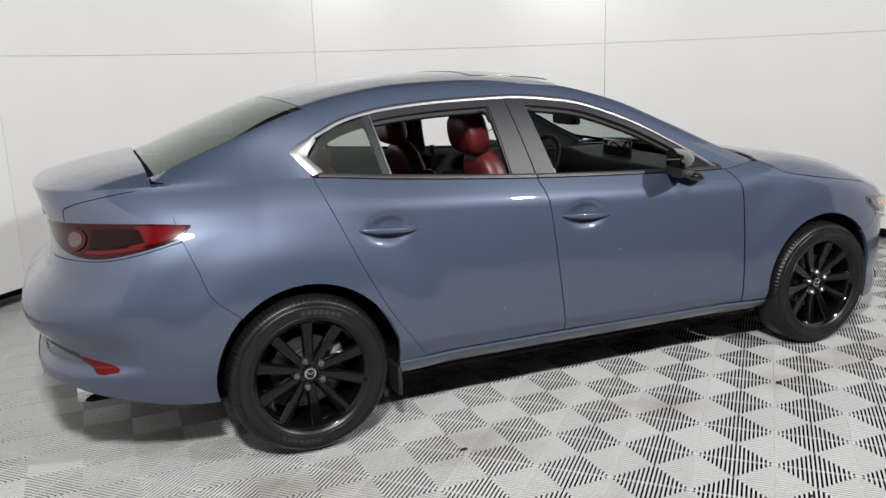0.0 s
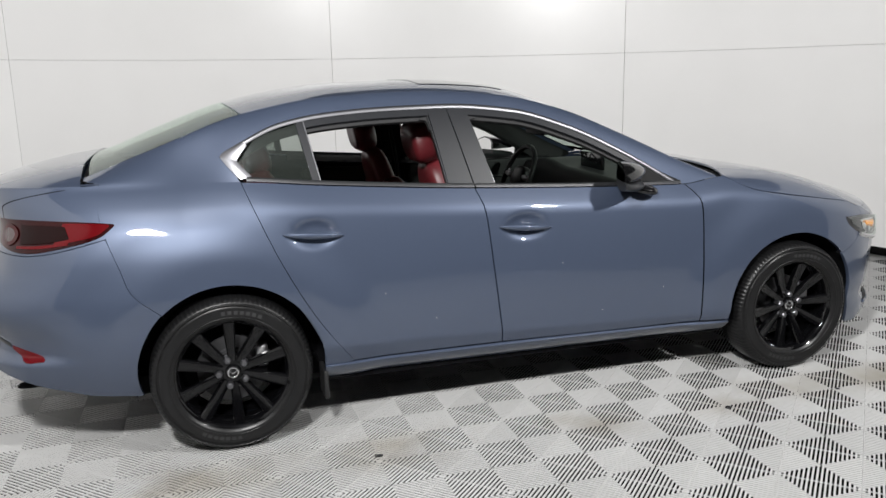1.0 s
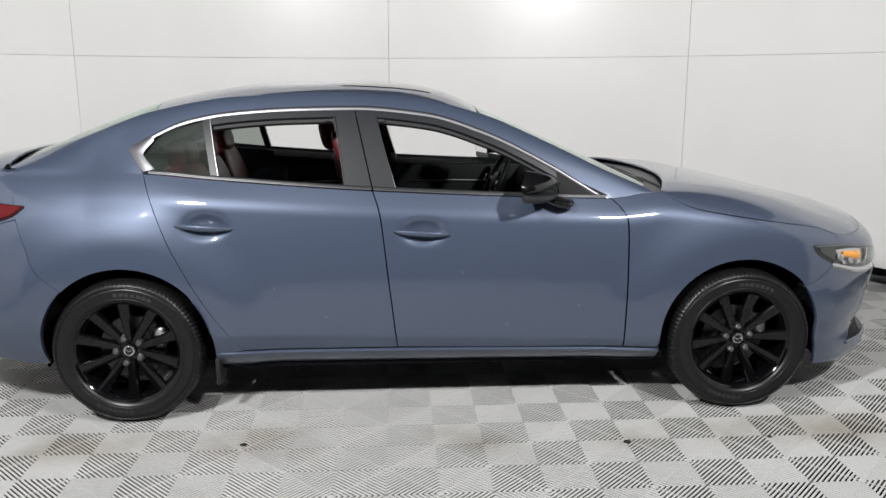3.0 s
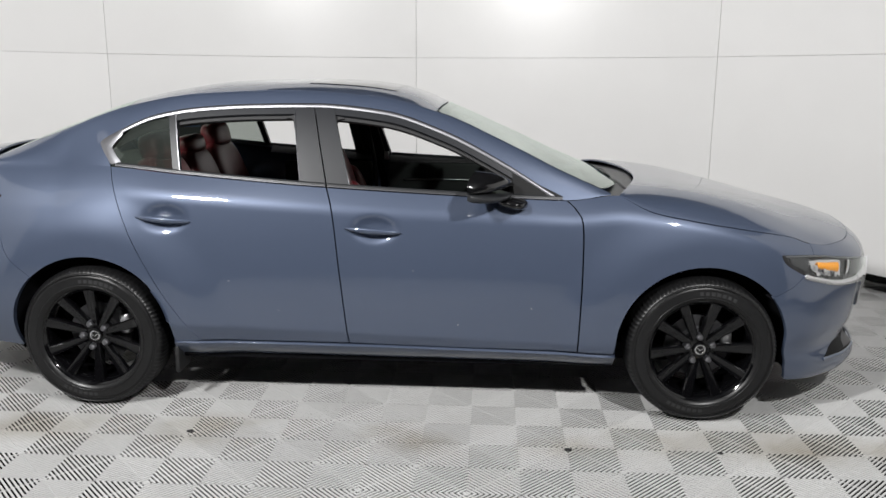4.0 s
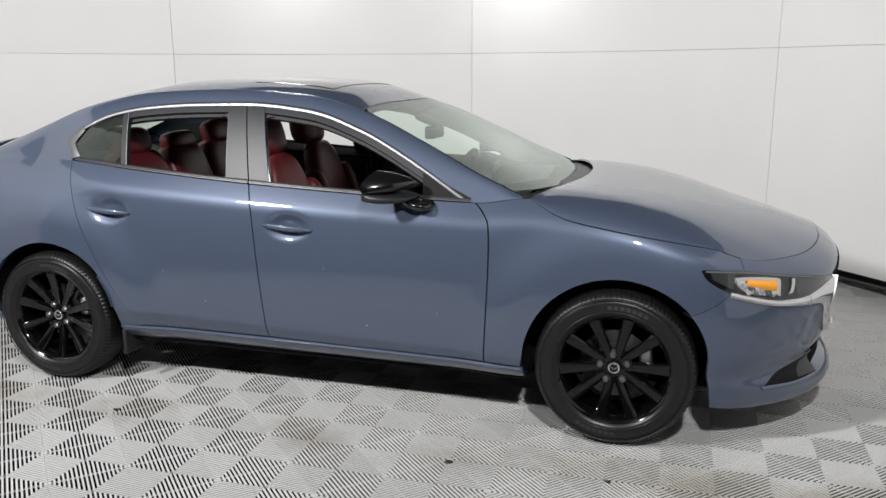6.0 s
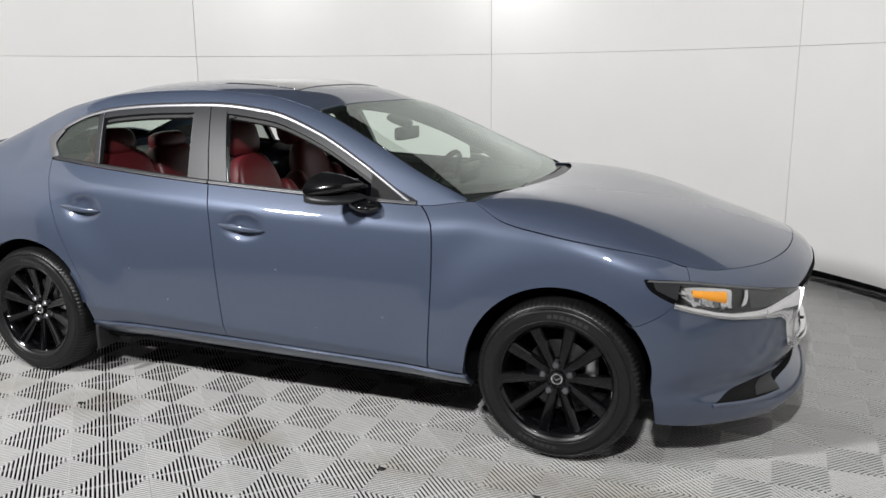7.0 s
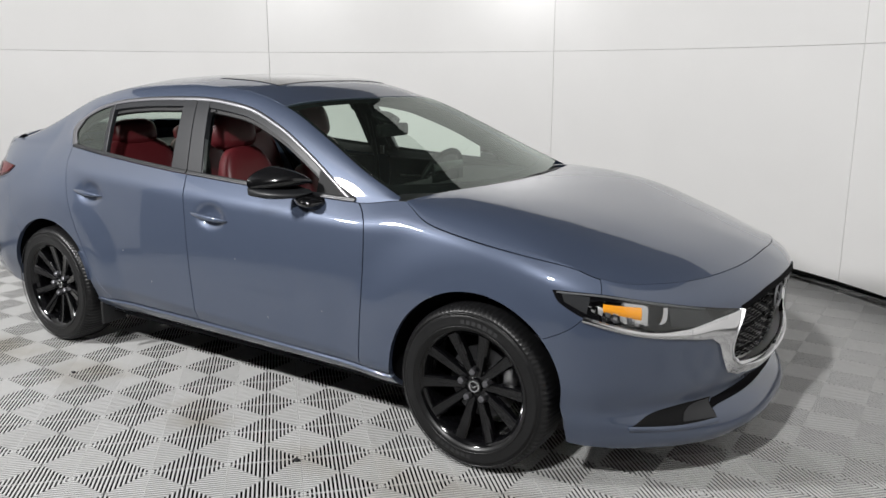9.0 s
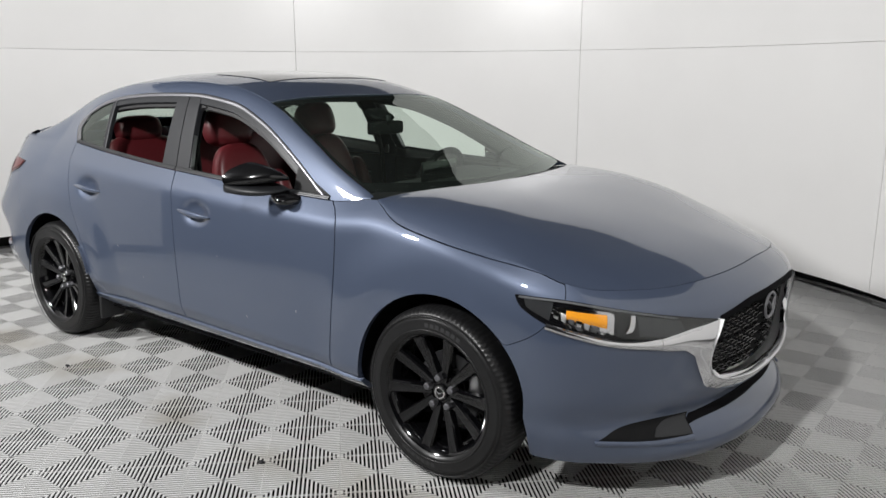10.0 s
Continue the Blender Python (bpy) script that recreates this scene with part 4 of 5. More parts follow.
# ---- front: lamps, grille, trim ----
def front_trim(side):
    lamp = strip("headlamp", [(1.672, 0.75), (1.7, 0.71), (1.79, 0.66), (1.88, 0.637), (1.99, 0.614), (2.16, 0.604), (2.27, 0.61)],
                 [(1.676, 0.753), (1.85, 0.744), (2.0, 0.724), (2.21, 0.692), (2.36, 0.667)], body, BLACK_GLOSS, car, side, 0.002, 0.012, 8, "dark headlamp with amber indicator and clear lens", n=60)
    strip("reflector", [(1.8, 0.7), (1.83, 0.672), (1.88, 0.654), (1.98, 0.646), (1.992, 0.648)], [(1.775, 0.722), (1.85, 0.724), (1.92, 0.719), (1.985, 0.711), (1.995, 0.706)], body, CHROME, lamp, side, 0.005, 0.004, 4, "bright faceted reflector bowl", n=14, smooth=False)
    for k in range(5):
        x0 = 1.835 + 0.034 * k
        strip("facet", [(x0, 0.672 - 0.005 * k), (x0 + 0.012, 0.654 - 0.003 * k)], [(x0 + 0.014, 0.67 - 0.005 * k), (x0 + 0.027, 0.656 - 0.003 * k)], body, SATIN_CHROME if k % 2 else CHROME, lamp, side, 0.008 + 0.002 * (k % 2), 0.004, 2, n=3, smooth=False)
    under, over = lambda q: 0.694 - 0.23 * (q - 1.845), lambda q: 0.707 - 0.05 * (q - 1.845)
    for x0, x1 in ((1.843, 1.878), (1.879, 1.922), (1.923, 1.97)):
        strip("indicator", [(x0, under(x0)), (x1, under(x1))], [(x0, over(x0)), (x1, over(x1))], body, AMBER, lamp, side, 0.011, 0.004, 5, "amber indicator", n=8, bulge=0.004)
    for k in range(7):
        x0, z0 = 1.806 + 0.024 * k, 0.704 - 0.0075 * k
        strip("facet", [(x0, z0 - 0.012), (x0 + 0.012, z0 - 0.018)], [(x0 - 0.005, z0 + 0.008 - 0.002 * (k % 3)), (x0 + 0.014, z0)], body, (CHROME, STEEL, SATIN_CHROME)[k % 3], lamp, side, 0.009 + 0.002 * (k % 2), 0.005, 2, n=3, bulge=0.003, smooth=False)
    strip("lens_shade", [(2.075, 0.634), (2.24, 0.622)], [(2.065, 0.702), (2.21, 0.682)], body, SMOKED_GREY, lamp, side, 0.006, 0.004, 4, "smoky grey inner shade", n=20)
    strip("lens_shade", [(1.715, 0.716), (1.79, 0.678)], [(1.705, 0.742), (1.8, 0.736)], body, SMOKED_GREY, lamp, side, 0.006, 0.004, 4, "smoky grey inner shade", n=12)
    strip("projector", [(2.035, 0.645), (2.05, 0.652), (2.058, 0.672), (2.06, 0.702)], [(2.028, 0.648), (2.036, 0.656), (2.042, 0.674), (2.046, 0.702)], body, CHROME, lamp, side, 0.01, 0.004, 3, "bright crescent of the projector", n=14)
    strip("eyebrow", [(1.685, 0.7445), (1.85, 0.736), (2.0, 0.716), (2.2, 0.686)], [(1.69, 0.75), (1.85, 0.7415), (2.0, 0.7215), (2.2, 0.69)], body, GREY_PLASTIC, lamp, side, 0.006, 0.004, 2, n=40)
    strip("lens", [(1.68, 0.748), (1.71, 0.71), (1.79, 0.664), (1.88, 0.641), (1.99, 0.618), (2.16, 0.608), (2.25, 0.613)],
          [(1.684, 0.751), (1.85, 0.742), (2.0, 0.722), (2.2, 0.692), (2.32, 0.672)], body, CLEAR, lamp, side, 0.014, 0.0, 8, "clear plastic lens", n=60)
    strip("chrome_wing", [(1.78, 0.656), (1.88, 0.629), (1.99, 0.606), (2.18, 0.588)], [(1.78, 0.661), (1.88, 0.636), (1.99, 0.614), (2.1, 0.612), (2.18, 0.621)], body, CHROME, car, side, 0.01, 0.014, 4, "bright chrome wing under the headlamp", n=40, bulge=0.006)
    strip("grille_surround", [(2.15, 0.589), (2.235, 0.582), (2.275, 0.555), (2.302, 0.5), (2.342, 0.435), (2.41, 0.411), (2.55, 0.385), (SF + LF, 0.372)],
          [(2.15, 0.616), (2.25, 0.645), (2.36, 0.665), (2.328, 0.57), (2.338, 0.5), (2.395, 0.455), (2.55, 0.434), (SF + LF, 0.426)], body, CHROME, car, side, 0.011, 0.02, 6, "bright chrome grille surround", (1, 0.5, 0.1), 70, 0.007, False)
    left = along([(2.357, 0.668), (2.323, 0.57), (2.333, 0.5), (2.392, 0.448)], 20)
    mid = along([(SF + LF, 0.712), (SF + LF, 0.406)], 20)
    v = np.linspace(0, 1, 13)[None, :, None]
    sunk = lambda s_, z: tuple(np.array(body(s_, z)) - np.array((0.048, 0.0, 0.0)))
    panel("grille_backing", left[:, None] * (1 - v) + mid[:, None] * v, sunk, DEEP_BLACK, car, side, 0.0, 0.0, -0.006)
    well_edge = along([(2.36, 0.668), (2.328, 0.57), (2.338, 0.5), (2.395, 0.449), (2.55, 0.419), (SF + LF, 0.407)], 60)
    wall = [(np.array(body(*q)) + np.array((0.022, 0, 0)), np.array(sunk(*q))) for q in well_edge]
    grid = np.array([[(i, j) for j in range(5)] for i in range(61)])
    panel("grille_wall", grid, lambda i, j: tuple(wall[int(i)][0] * (1 - j / 4) + wall[int(i)][1] * j / 4), BRIGHT, car, side, 0.0, 0.0, 0.0, "bright chrome inner face of the grille surround")
    strip("grille_top_trim", [(2.37, 0.655), (2.52, 0.69), (SF + LF, 0.7)], [(2.37, 0.675), (2.52, 0.712), (SF + LF, 0.722)], body, DEEP_BLACK, car, side, 0.003, 0.03, 3, n=30)
    # staggered short bars of the grille, one mesh
    bm = bmesh.new()
    for r in range(17):
        t = (r + 0.5) / 17
        a, b = left[int(t * 20)], mid[int(t * 20)]
        cols = 7
        for c in range(cols + 1):
            u0 = (c + (0.5 if r % 2 else 0.0)) / cols
            u1 = u0 + 0.74 / cols
            if u1 > 1.0 and r % 2:
                continue
            u1 = min(u1, 1.0)
            if u0 >= 1:
                continue
            rows = []
            for u in np.linspace(max(u0, 0.01), u1, 5):
                sz = a * (1 - u) + b * u
                p = np.array(sunk(*sz))
                bend = 0.004 * math.sin((u - u0) / (u1 - u0 + 1e-6) * math.pi)
                rows.append([bm.verts.new((p[0] + d, side * p[1], p[2] + h + bend)) for d, h in ((-0.012, -0.004), (0.008, -0.003), (0.009, 0.0005), (-0.008, 0.005))])
            for r0, r1 in zip(rows, rows[1:]):
                for k in range(4):
                    bm.faces.new((r0[k], r0[(k + 1) % 4], r1[(k + 1) % 4], r1[k]))
            bm.faces.new(rows[0])
            bm.faces.new(rows[-1][::-1])
    bmesh.ops.recalc_face_normals(bm, faces=bm.faces)
    tagged(sharpen(part("grille_mesh", bm, GRILLE, car, "gloss black grille of short staggered bars"), 40), kind="stuff")
    strip("air_intake", [(1.962, 0.257), (2.13, 0.252), (2.3, 0.254)], [(1.966, 0.262), (2.07, 0.304), (2.2, 0.324), (2.33, 0.326)], body, TRIM_BLACK, car, side, 0.002, 0.006, 6, "gloss black corner intake", n=30)
    strip("lower_grille", [(2.3, 0.286), (2.4, 0.297), (SF + LF, 0.303)], [(2.34, 0.318), (2.5, 0.334), (SF + LF, 0.34)], body, DEEP_BLACK, car, side, 0.002, 0.004, 6, "black lower grille", n=30)
    strip("intake_blade", [(2.16, 0.268), (2.3, 0.262)], [(2.19, 0.292), (2.25, 0.316), (2.32, 0.32)], body, BLACK_SATIN, car, side, 0.004, 0.006, 4, "smooth black blade inside the intake", n=16)
    strip("intake_edge", [(1.955, 0.254), (2.13, 0.246), (2.3, 0.248)], [(1.955, 0.259), (2.13, 0.254), (2.3, 0.256)], body, PAINT, car, side, 0.008, 0.01, 3, n=24, bulge=0.003)


both(front_trim)

# ring emblem at the nose
for x, z, fx, look_of in ((2.255, 0.628, 1, SATIN_CHROME), (tail_x(0.985) - 0.006, 0.985, -1, BLACK_GLOSS)):
    em = new("emblem")
    em.parent = car
    v, q = lathe([(0.05, 0.0), (0.053, 0.006), (0.061, 0.006), (0.064, 0.0)], 48)
    link("emblem_ring", [(x + fx * b, a, z + c * 0.82) for a, b, c in v], q, look_of, em, "ring emblem")
    bm = bmesh.new()
    tube(bm, [(x + fx * 0.004, yy, z + zz) for yy, zz in ((-0.052, 0.02), (-0.03, 0.018), (-0.012, 0.002), (0.0, -0.012), (0.012, 0.002), (0.03, 0.018), (0.052, 0.02))], [0.003, 0.005, 0.006, 0.007, 0.006, 0.005, 0.003])
    part("emblem_wing", bm, look_of, em)


# ---- tail: lamps, reflectors, exhaust ----
def tail_trim(side):
    lamp = strip("tail_lamp", [(-1.8, 0.957), (-1.87, 0.914), (-2.03, 0.88), (-2.19, 0.862), (-2.37, 0.876), (-2.55, 0.912)], [(-1.805, 0.963), (-1.98, 0.975), (-2.2, 0.981), (-2.45, 0.975), (-2.7, 0.96)], body, RED_DARK, car, side, 0.004, 0.012, 8, "dark red tail lamp with a clear reversing lens", n=60)
    strip("red_light", [(-1.82, 0.955), (-1.87, 0.924), (-1.96, 0.906), (-2.05, 0.896)], [(-1.825, 0.961), (-1.9, 0.966), (-1.99, 0.969), (-2.02, 0.969)], body, RED_LENS, lamp, side, 0.007, 0.004, 5, "bright red light", n=30)
    strip("light_bar", [(-1.99, 0.893), (-2.12, 0.88), (-2.24, 0.876)], [(-1.99, 0.902), (-2.12, 0.89), (-2.24, 0.885)], body, RED_LENS, lamp, side, 0.007, 0.004, 3, "thin red light bar", n=24)
    strip("smoked_bar", [(-1.985, 0.914), (-2.09, 0.9), (-2.22, 0.894)], [(-2.01, 0.957), (-2.1, 0.96), (-2.23, 0.96)], body, RED_SMOKE, lamp, side, 0.009, 0.003, 4, "smoked inset", n=20)
    for r0, r1, mat, nm in ((0.0, 0.66, SMOKED, "reversing_light"), (0.66, 1.0, RED_RING, "red_ring")):
        a0 = [(-2.312 + 0.068 * r1 * math.cos(t), 0.922 + 0.04 * r1 * math.sin(t)) for t in np.linspace(0, 2 * math.pi, 33)]
        b0 = [(-2.312 + 0.068 * max(r0, 0.02) * math.cos(t), 0.922 + 0.04 * max(r0, 0.02) * math.sin(t)) for t in np.linspace(0, 2 * math.pi, 33)]
        strip(nm, a0, b0, body, mat, lamp, side, 0.009, 0.0, 3, n=32, smooth=False)
    strip("rear_reflector", [(-2.26, 0.488), (-2.18, 0.446), (-2.095, 0.447)], [(-2.26, 0.5), (-2.2, 0.487), (-2.13, 0.468), (-2.095, 0.453)], body, RED_LENS, car, side, 0.003, 0.006, 4, "red bumper reflector", n=24)
    strip("rear_vent", [(-2.6, 0.53), (-2.4, 0.52), (-2.27, 0.492)], [(-2.6, 0.545), (-2.4, 0.54), (-2.27, 0.51)], body, BLACK_SATIN, car, side, 0.002, 0.006, 3, n=20)
    ex = new("exhaust")
    ex.parent = car
    v, q = lathe([(0.0, -0.1), (0.034, -0.1), (0.036, 0.0), (0.04, 0.002), (0.042, 0.0), (0.042, -0.16)], 32)
    link("exhaust_tip", [(-2.21 - b * 0.98, side * 0.66 + a, 0.345 + c - b * 0.12) for a, b, c in v], q, CHROME, ex, "chrome exhaust tip")


both(tail_trim)


def lid_gap(side):
    """The trunk lid's shut line down the quarter to the tail lamp."""
    line = [(-1.96, 1.094), (-2.09, 1.082), (-2.25, 1.058), (-2.36, 1.034), (-2.39, 1.018), (-2.396, 0.978)]
    strip("lid_shut_line", [(x, z - 0.0012) for x, z in line[:3]] + [(-2.358, 1.032), (-2.387, 1.016), (-2.3925, 0.978)], [(x, z + 0.0012) for x, z in line], body, DEEP_BLACK, car, side, 0.0006, 0.004, 2, n=40)


both(lid_gap)
# added near-black box that fills in the shade under the tail
box_part("rear_valance", (-2.2, -0.7, 0.3), (-1.8, 0.7, 0.42), DEEP_BLACK, None, 0.03)

# ---- roof and glass details ----
def sheet_part(name, x0, x1, y0, y1, mat, lift, label=""):
    grid = np.array([[(x, y) for y in np.linspace(y0, y1, 25)] for x in np.linspace(x0, x1, 25)])
    return panel(name, grid, lambda x, y: top(float(x), float(y)), mat, car, 1, 0.0, 0.006, lift, label, (0, 0, 1))


sheet_part("sunroof", -0.43, -0.02, -0.415, 0.415, BLACK_GLOSS, 0.003, "closed dark glass sunroof")
top_sheet("headliner", lambda k: -1.28, lambda k: 0.19, across, HEADLINER, 0.98, 30, 20, -0.035, 0.0, "", 0.0)
top_sheet("windscreen_border", lambda k: cowl_line(k) - 0.075, lambda k: cowl_line(k) - 0.002, across, DEEP_BLACK, 0.985, 5, 30, -0.006, 0.0, "black ceramic border", 0.0)
top_sheet("windscreen_border", lambda k: roof_front(k) + 0.008, lambda k: roof_front(k) + 0.045, across, DEEP_BLACK, 0.985, 4, 30, -0.006, 0.0, "black ceramic border", 0.0)
top_sheet("rear_glass_border", lambda k: -1.875, lambda k: -1.855, across, DEEP_BLACK, 0.99, 4, 30, -0.006, 0.0, "black ceramic border", 0.0)
for sd in (-1, 1):
    for name, x0, x1, k0, k1 in (("windscreen_side_border", 0.2, 0.93, 0.955, 0.985), ("rear_glass_side_border", -1.87, -1.25, 0.985, 0.995)):
        grid = np.array([[(x, sd * k) for k in np.linspace(k0, k1, 4)] for x in np.linspace(x0, x1, 30)])
        panel(name, grid, across, DEEP_BLACK, car, 1, 0.0, 0.0, -0.006, "black ceramic border", (0, 0, 1))
for y0, y1 in ((-0.1, 0.62), (-0.66, 0.06)):
    bm = bmesh.new()
    tube(bm, [(1.1, y0, 0.97), (1.06, y0 + 0.1, 0.985), (1.05, (y0 + y1) / 2, 0.995), (1.0, y1, 0.985)], [0.011, 0.008, 0.006, 0.005])
    part("wiper", bm, BLACK_SATIN, car, "black wiper arm and blade")
pillow("rear_view_mirror", (0.04, 0.24, 0.065), (0.35, 0.0, 1.2), TRIM_BLACK, car, 7.0, 0, 0, "black interior mirror")
bm = bmesh.new()
tube(bm, [(0.36, 0, 1.215), (0.37, 0, 1.262)], 0.012)
part("mirror_stem", bm, BLACK_SATIN, car)
pillow("camera_cover", (0.12, 0.15, 0.035), (0.31, 0.0, 1.262), TRIM_BLACK, car, 3.0, 22)


# ---- cabin ----
def seat(x, y):
    st = new("front_seat")
    st.parent = car
    tagged(st, "red leather front seat with headrest")
    pillow("cushion", (0.52, 0.5, 0.16), (x + 0.3, y, 0.52), RED_LEATHER, st, 3.6, -6)
    pillow("backrest", (0.13, 0.36, 0.66), (x - 0.015, y, 0.79), RED_LEATHER, st, 4.0, -17, 0, "", lambda a, b, c: (a, b * (1.0 - 0.22 * max(c / 0.33, 0) ** 2), c))
    for d in (-1, 1):
        pillow("bolster", (0.17, 0.1, 0.5), (x + 0.02, y + d * 0.205, 0.72), RED_LEATHER, st, 3.0, -17)
    pillow("back_shell", (0.07, 0.42, 0.4), (x - 0.04, y, 0.68), BLACK_LEATHER, st, 4.0, -17)
    pillow("seam", (0.012, 0.3, 0.02), (x - 0.045, y, 0.985), BLACK_LEATHER, st, 3.0, -17)
    pillow("headrest", (0.13, 0.275, 0.205), (x - 0.15, y, 1.195), RED_LEATHER, st, 3.4, -12, 0, "red leather headrest", lambda a, b, c: (a - 0.02 * (b / 0.13) ** 2, b * (1 - 0.16 * max(c / 0.1, 0)), c))
    for d in (-0.06, 0.06):
        bm = bmesh.new()
        tube(bm, [(x - 0.115, y + d, 1.04), (x - 0.14, y + d, 1.13)], 0.007)
        part("headrest_post", bm, CHROME, st)
    return st


seat(-0.26, -0.37)
seat(-0.39, 0.37)
bench = new("rear_bench")
bench.parent = car
tagged(bench, "red leather rear bench with three headrests")
for y, w in ((-0.42, 0.46), (0.0, 0.36), (0.42, 0.46)):
    pillow("bench_cushion", (0.5, w, 0.16), (-0.78, y, 0.55), RED_LEATHER, bench, 4.0, -6)
    pillow("bench_back", (0.15, w, 0.6), (-1.1, y, 0.83), RED_LEATHER, bench, 4.0, -20)
    pillow("bench_headrest", (0.12, 0.28 if y else 0.25, 0.15 if y else 0.11), (-1.185, y, 1.15 if y else 1.125), RED_LEATHER, bench, 3.2, -14, 0, "red leather headrest")
box_part("parcel_shelf", (-1.72, -0.6, 1.03), (-1.2, 0.6, 1.055), BLACK_LEATHER, None, 0.008)
for sd in (-1, 1):
    for x0, x1, nm in ((-0.85, -0.3, "rear_door_card"), (-0.2, 0.75, "front_door_card")):
        dc = box_part(nm, (x0, sd * 0.7 - 0.02, 0.32), (x1, sd * 0.7 + 0.02, 0.975), BLACK_LEATHER, None, 0.015)
        bm = bmesh.new()
        tube(bm, [(x0 + 0.1, sd * 0.672, 0.865), (x0 + 0.3, sd * 0.668, 0.872), (x1 - 0.08, sd * 0.672, 0.862)], 0.006)
        part("trim_strip", bm, SATIN_CHROME, dc)
        pillow("armrest", (0.4, 0.09, 0.06), ((x0 + x1) / 2, sd * 0.65, 0.76), BLACK_LEATHER, dc, 3.0)
        grid = np.array([[(x, k) for k in (0.0, 0.5, 1.0)] for x in np.linspace(x0 - 0.08, x1, 12)])
        panel("door_top", grid, lambda x, k: (float(x), belt_w(float(x)) - 0.012 - 0.09 * k, belt_z(float(x)) + 0.006 - 0.035 * k * k), BLACK_LEATHER, car, sd, 0.0, 0.0, 0.0, "", (0, 0, 1))
# dashboard, screen, steering wheel
grid = np.array([[(u, y) for y in np.linspace(-0.72, 0.72, 31)] for u in np.linspace(0, 1, 17)])


def dash(u, y):
    hood_bump = 0.035 * math.exp(-((y - 0.37) / 0.17) ** 2)
    a = u * math.pi * 0.62
    return (0.93 - 0.36 * math.sin(min(a, math.pi / 2)) - 0.02 * u, y, 0.6 + (0.37 + hood_bump) * min(1.0, 1.05 * math.cos(max(a - 0.9, 0.0)) if a > 0.9 else 1.0) - 0.02 * abs(y))


panel("dashboard", grid, dash, DASH, car, 1, 0.0, 0.0, 0.0, "dark grey soft dashboard", (0, 0, 1))
box_part("glove_box", (0.56, -0.7, 0.45), (0.75, 0.7, 0.85), BLACK_LEATHER, None, 0.04)
box_part("console", (-0.3, -0.12, 0.3), (0.6, 0.12, 0.62), BLACK_LEATHER, None, 0.04)
bm = bmesh.new()
rounded_box(bm, (0.02, 0.26, 0.1), (0.69, 0.0, 1.01), 0.008, 2)
part("screen", bm, BLACK_GLOSS, car, "dark centre screen")
sw = new("steering_wheel")
sw.parent = car
tagged(sw, "black leather steering wheel")
bm = bmesh.new()
tilt = pose(0.39, 0.37, 0.9, 0, 24, 0)
ring = [tilt @ Vector((0, 0.185 * math.cos(t), 0.185 * math.sin(t))) for t in np.linspace(0, 2 * math.pi, 49)]
tube(bm, ring, 0.0155, 10, False)
part("wheel_rim", bm, BLACK_LEATHER, sw)
v, q = lathe([(0.014, 0.0), (0.016, 0.003), (0.021, 0.003), (0.023, 0.0)], 24)
link("hub_emblem", [tuple(tilt @ Vector((-0.062 - b, a, c))) for a, b, c in v], q, SATIN_CHROME, sw, "silver ring emblem")
v, q = grid_sphere(3.0)
link("wheel_hub", [tuple(tilt @ Vector((a * 0.08 + 0.02, b * 0.17, c * 0.13))) for a, b, c in v], q, BLACK_LEATHER, sw)
for a, b in (((0.01, 0.07, 0), (0.0, 0.175, 0.0)), ((0.01, -0.07, 0), (0.0, -0.175, 0.0)), ((0.01, 0, -0.05), (0, 0.0, -0.175))):
    bm = bmesh.new()
    tube(bm, [tilt @ Vector(a), tilt @ Vector(b)], [0.02, 0.014])
    part("wheel_spoke", bm, SATIN_CHROME if a[1] else BLACK_LEATHER, sw)
for sd in (-1, 1):
    bm = bmesh.new()
    tube(bm, [(-0.34, sd * 0.64, 1.3), (-0.28, sd * 0.66, 1.0), (-0.26, sd * 0.68, 0.6)], 0.014, 4)
    part("seat_belt", bm, BLACK_LEATHER, car, "black seat belt")

bm = bmesh.new()
rounded_box(bm, (0.03, 0.012, 0.05), (-0.2, 0.62, 1.02), 0.005, 2)
part("belt_buckle", bm, SATIN_CHROME, car, "small silver belt tongue")
rnd = random.Random(5)
for name, x, z in (("front_door", 0.868, 0.571), ("front_door", 0.62, 0.5), ("front_door", 0.3, 0.42), ("front_door", 0.1, 0.66), ("rear_door", -0.5, 0.47), ("rear_door", -0.72, 0.6), ("front_fender", 0.93, 0.47)):
    bm = bmesh.new()
    bmesh.ops.create_icosphere(bm, subdivisions=1, radius=rnd.uniform(0.0012, 0.0022))
    bmesh.ops.translate(bm, verts=bm.verts, vec=(x, -half(x, z) - 0.0005, z))
    part("dust_speck", bm, DUST, car, "pale speck of dust")
# small flaps ahead of the rear wheels
for sd in (-1, 1):
    box_part("wheel_flap", (-0.995, sd * 0.78 - 0.07, 0.155), (-0.975, sd * 0.78 + 0.07, 0.28), RUBBER, None, 0.006)


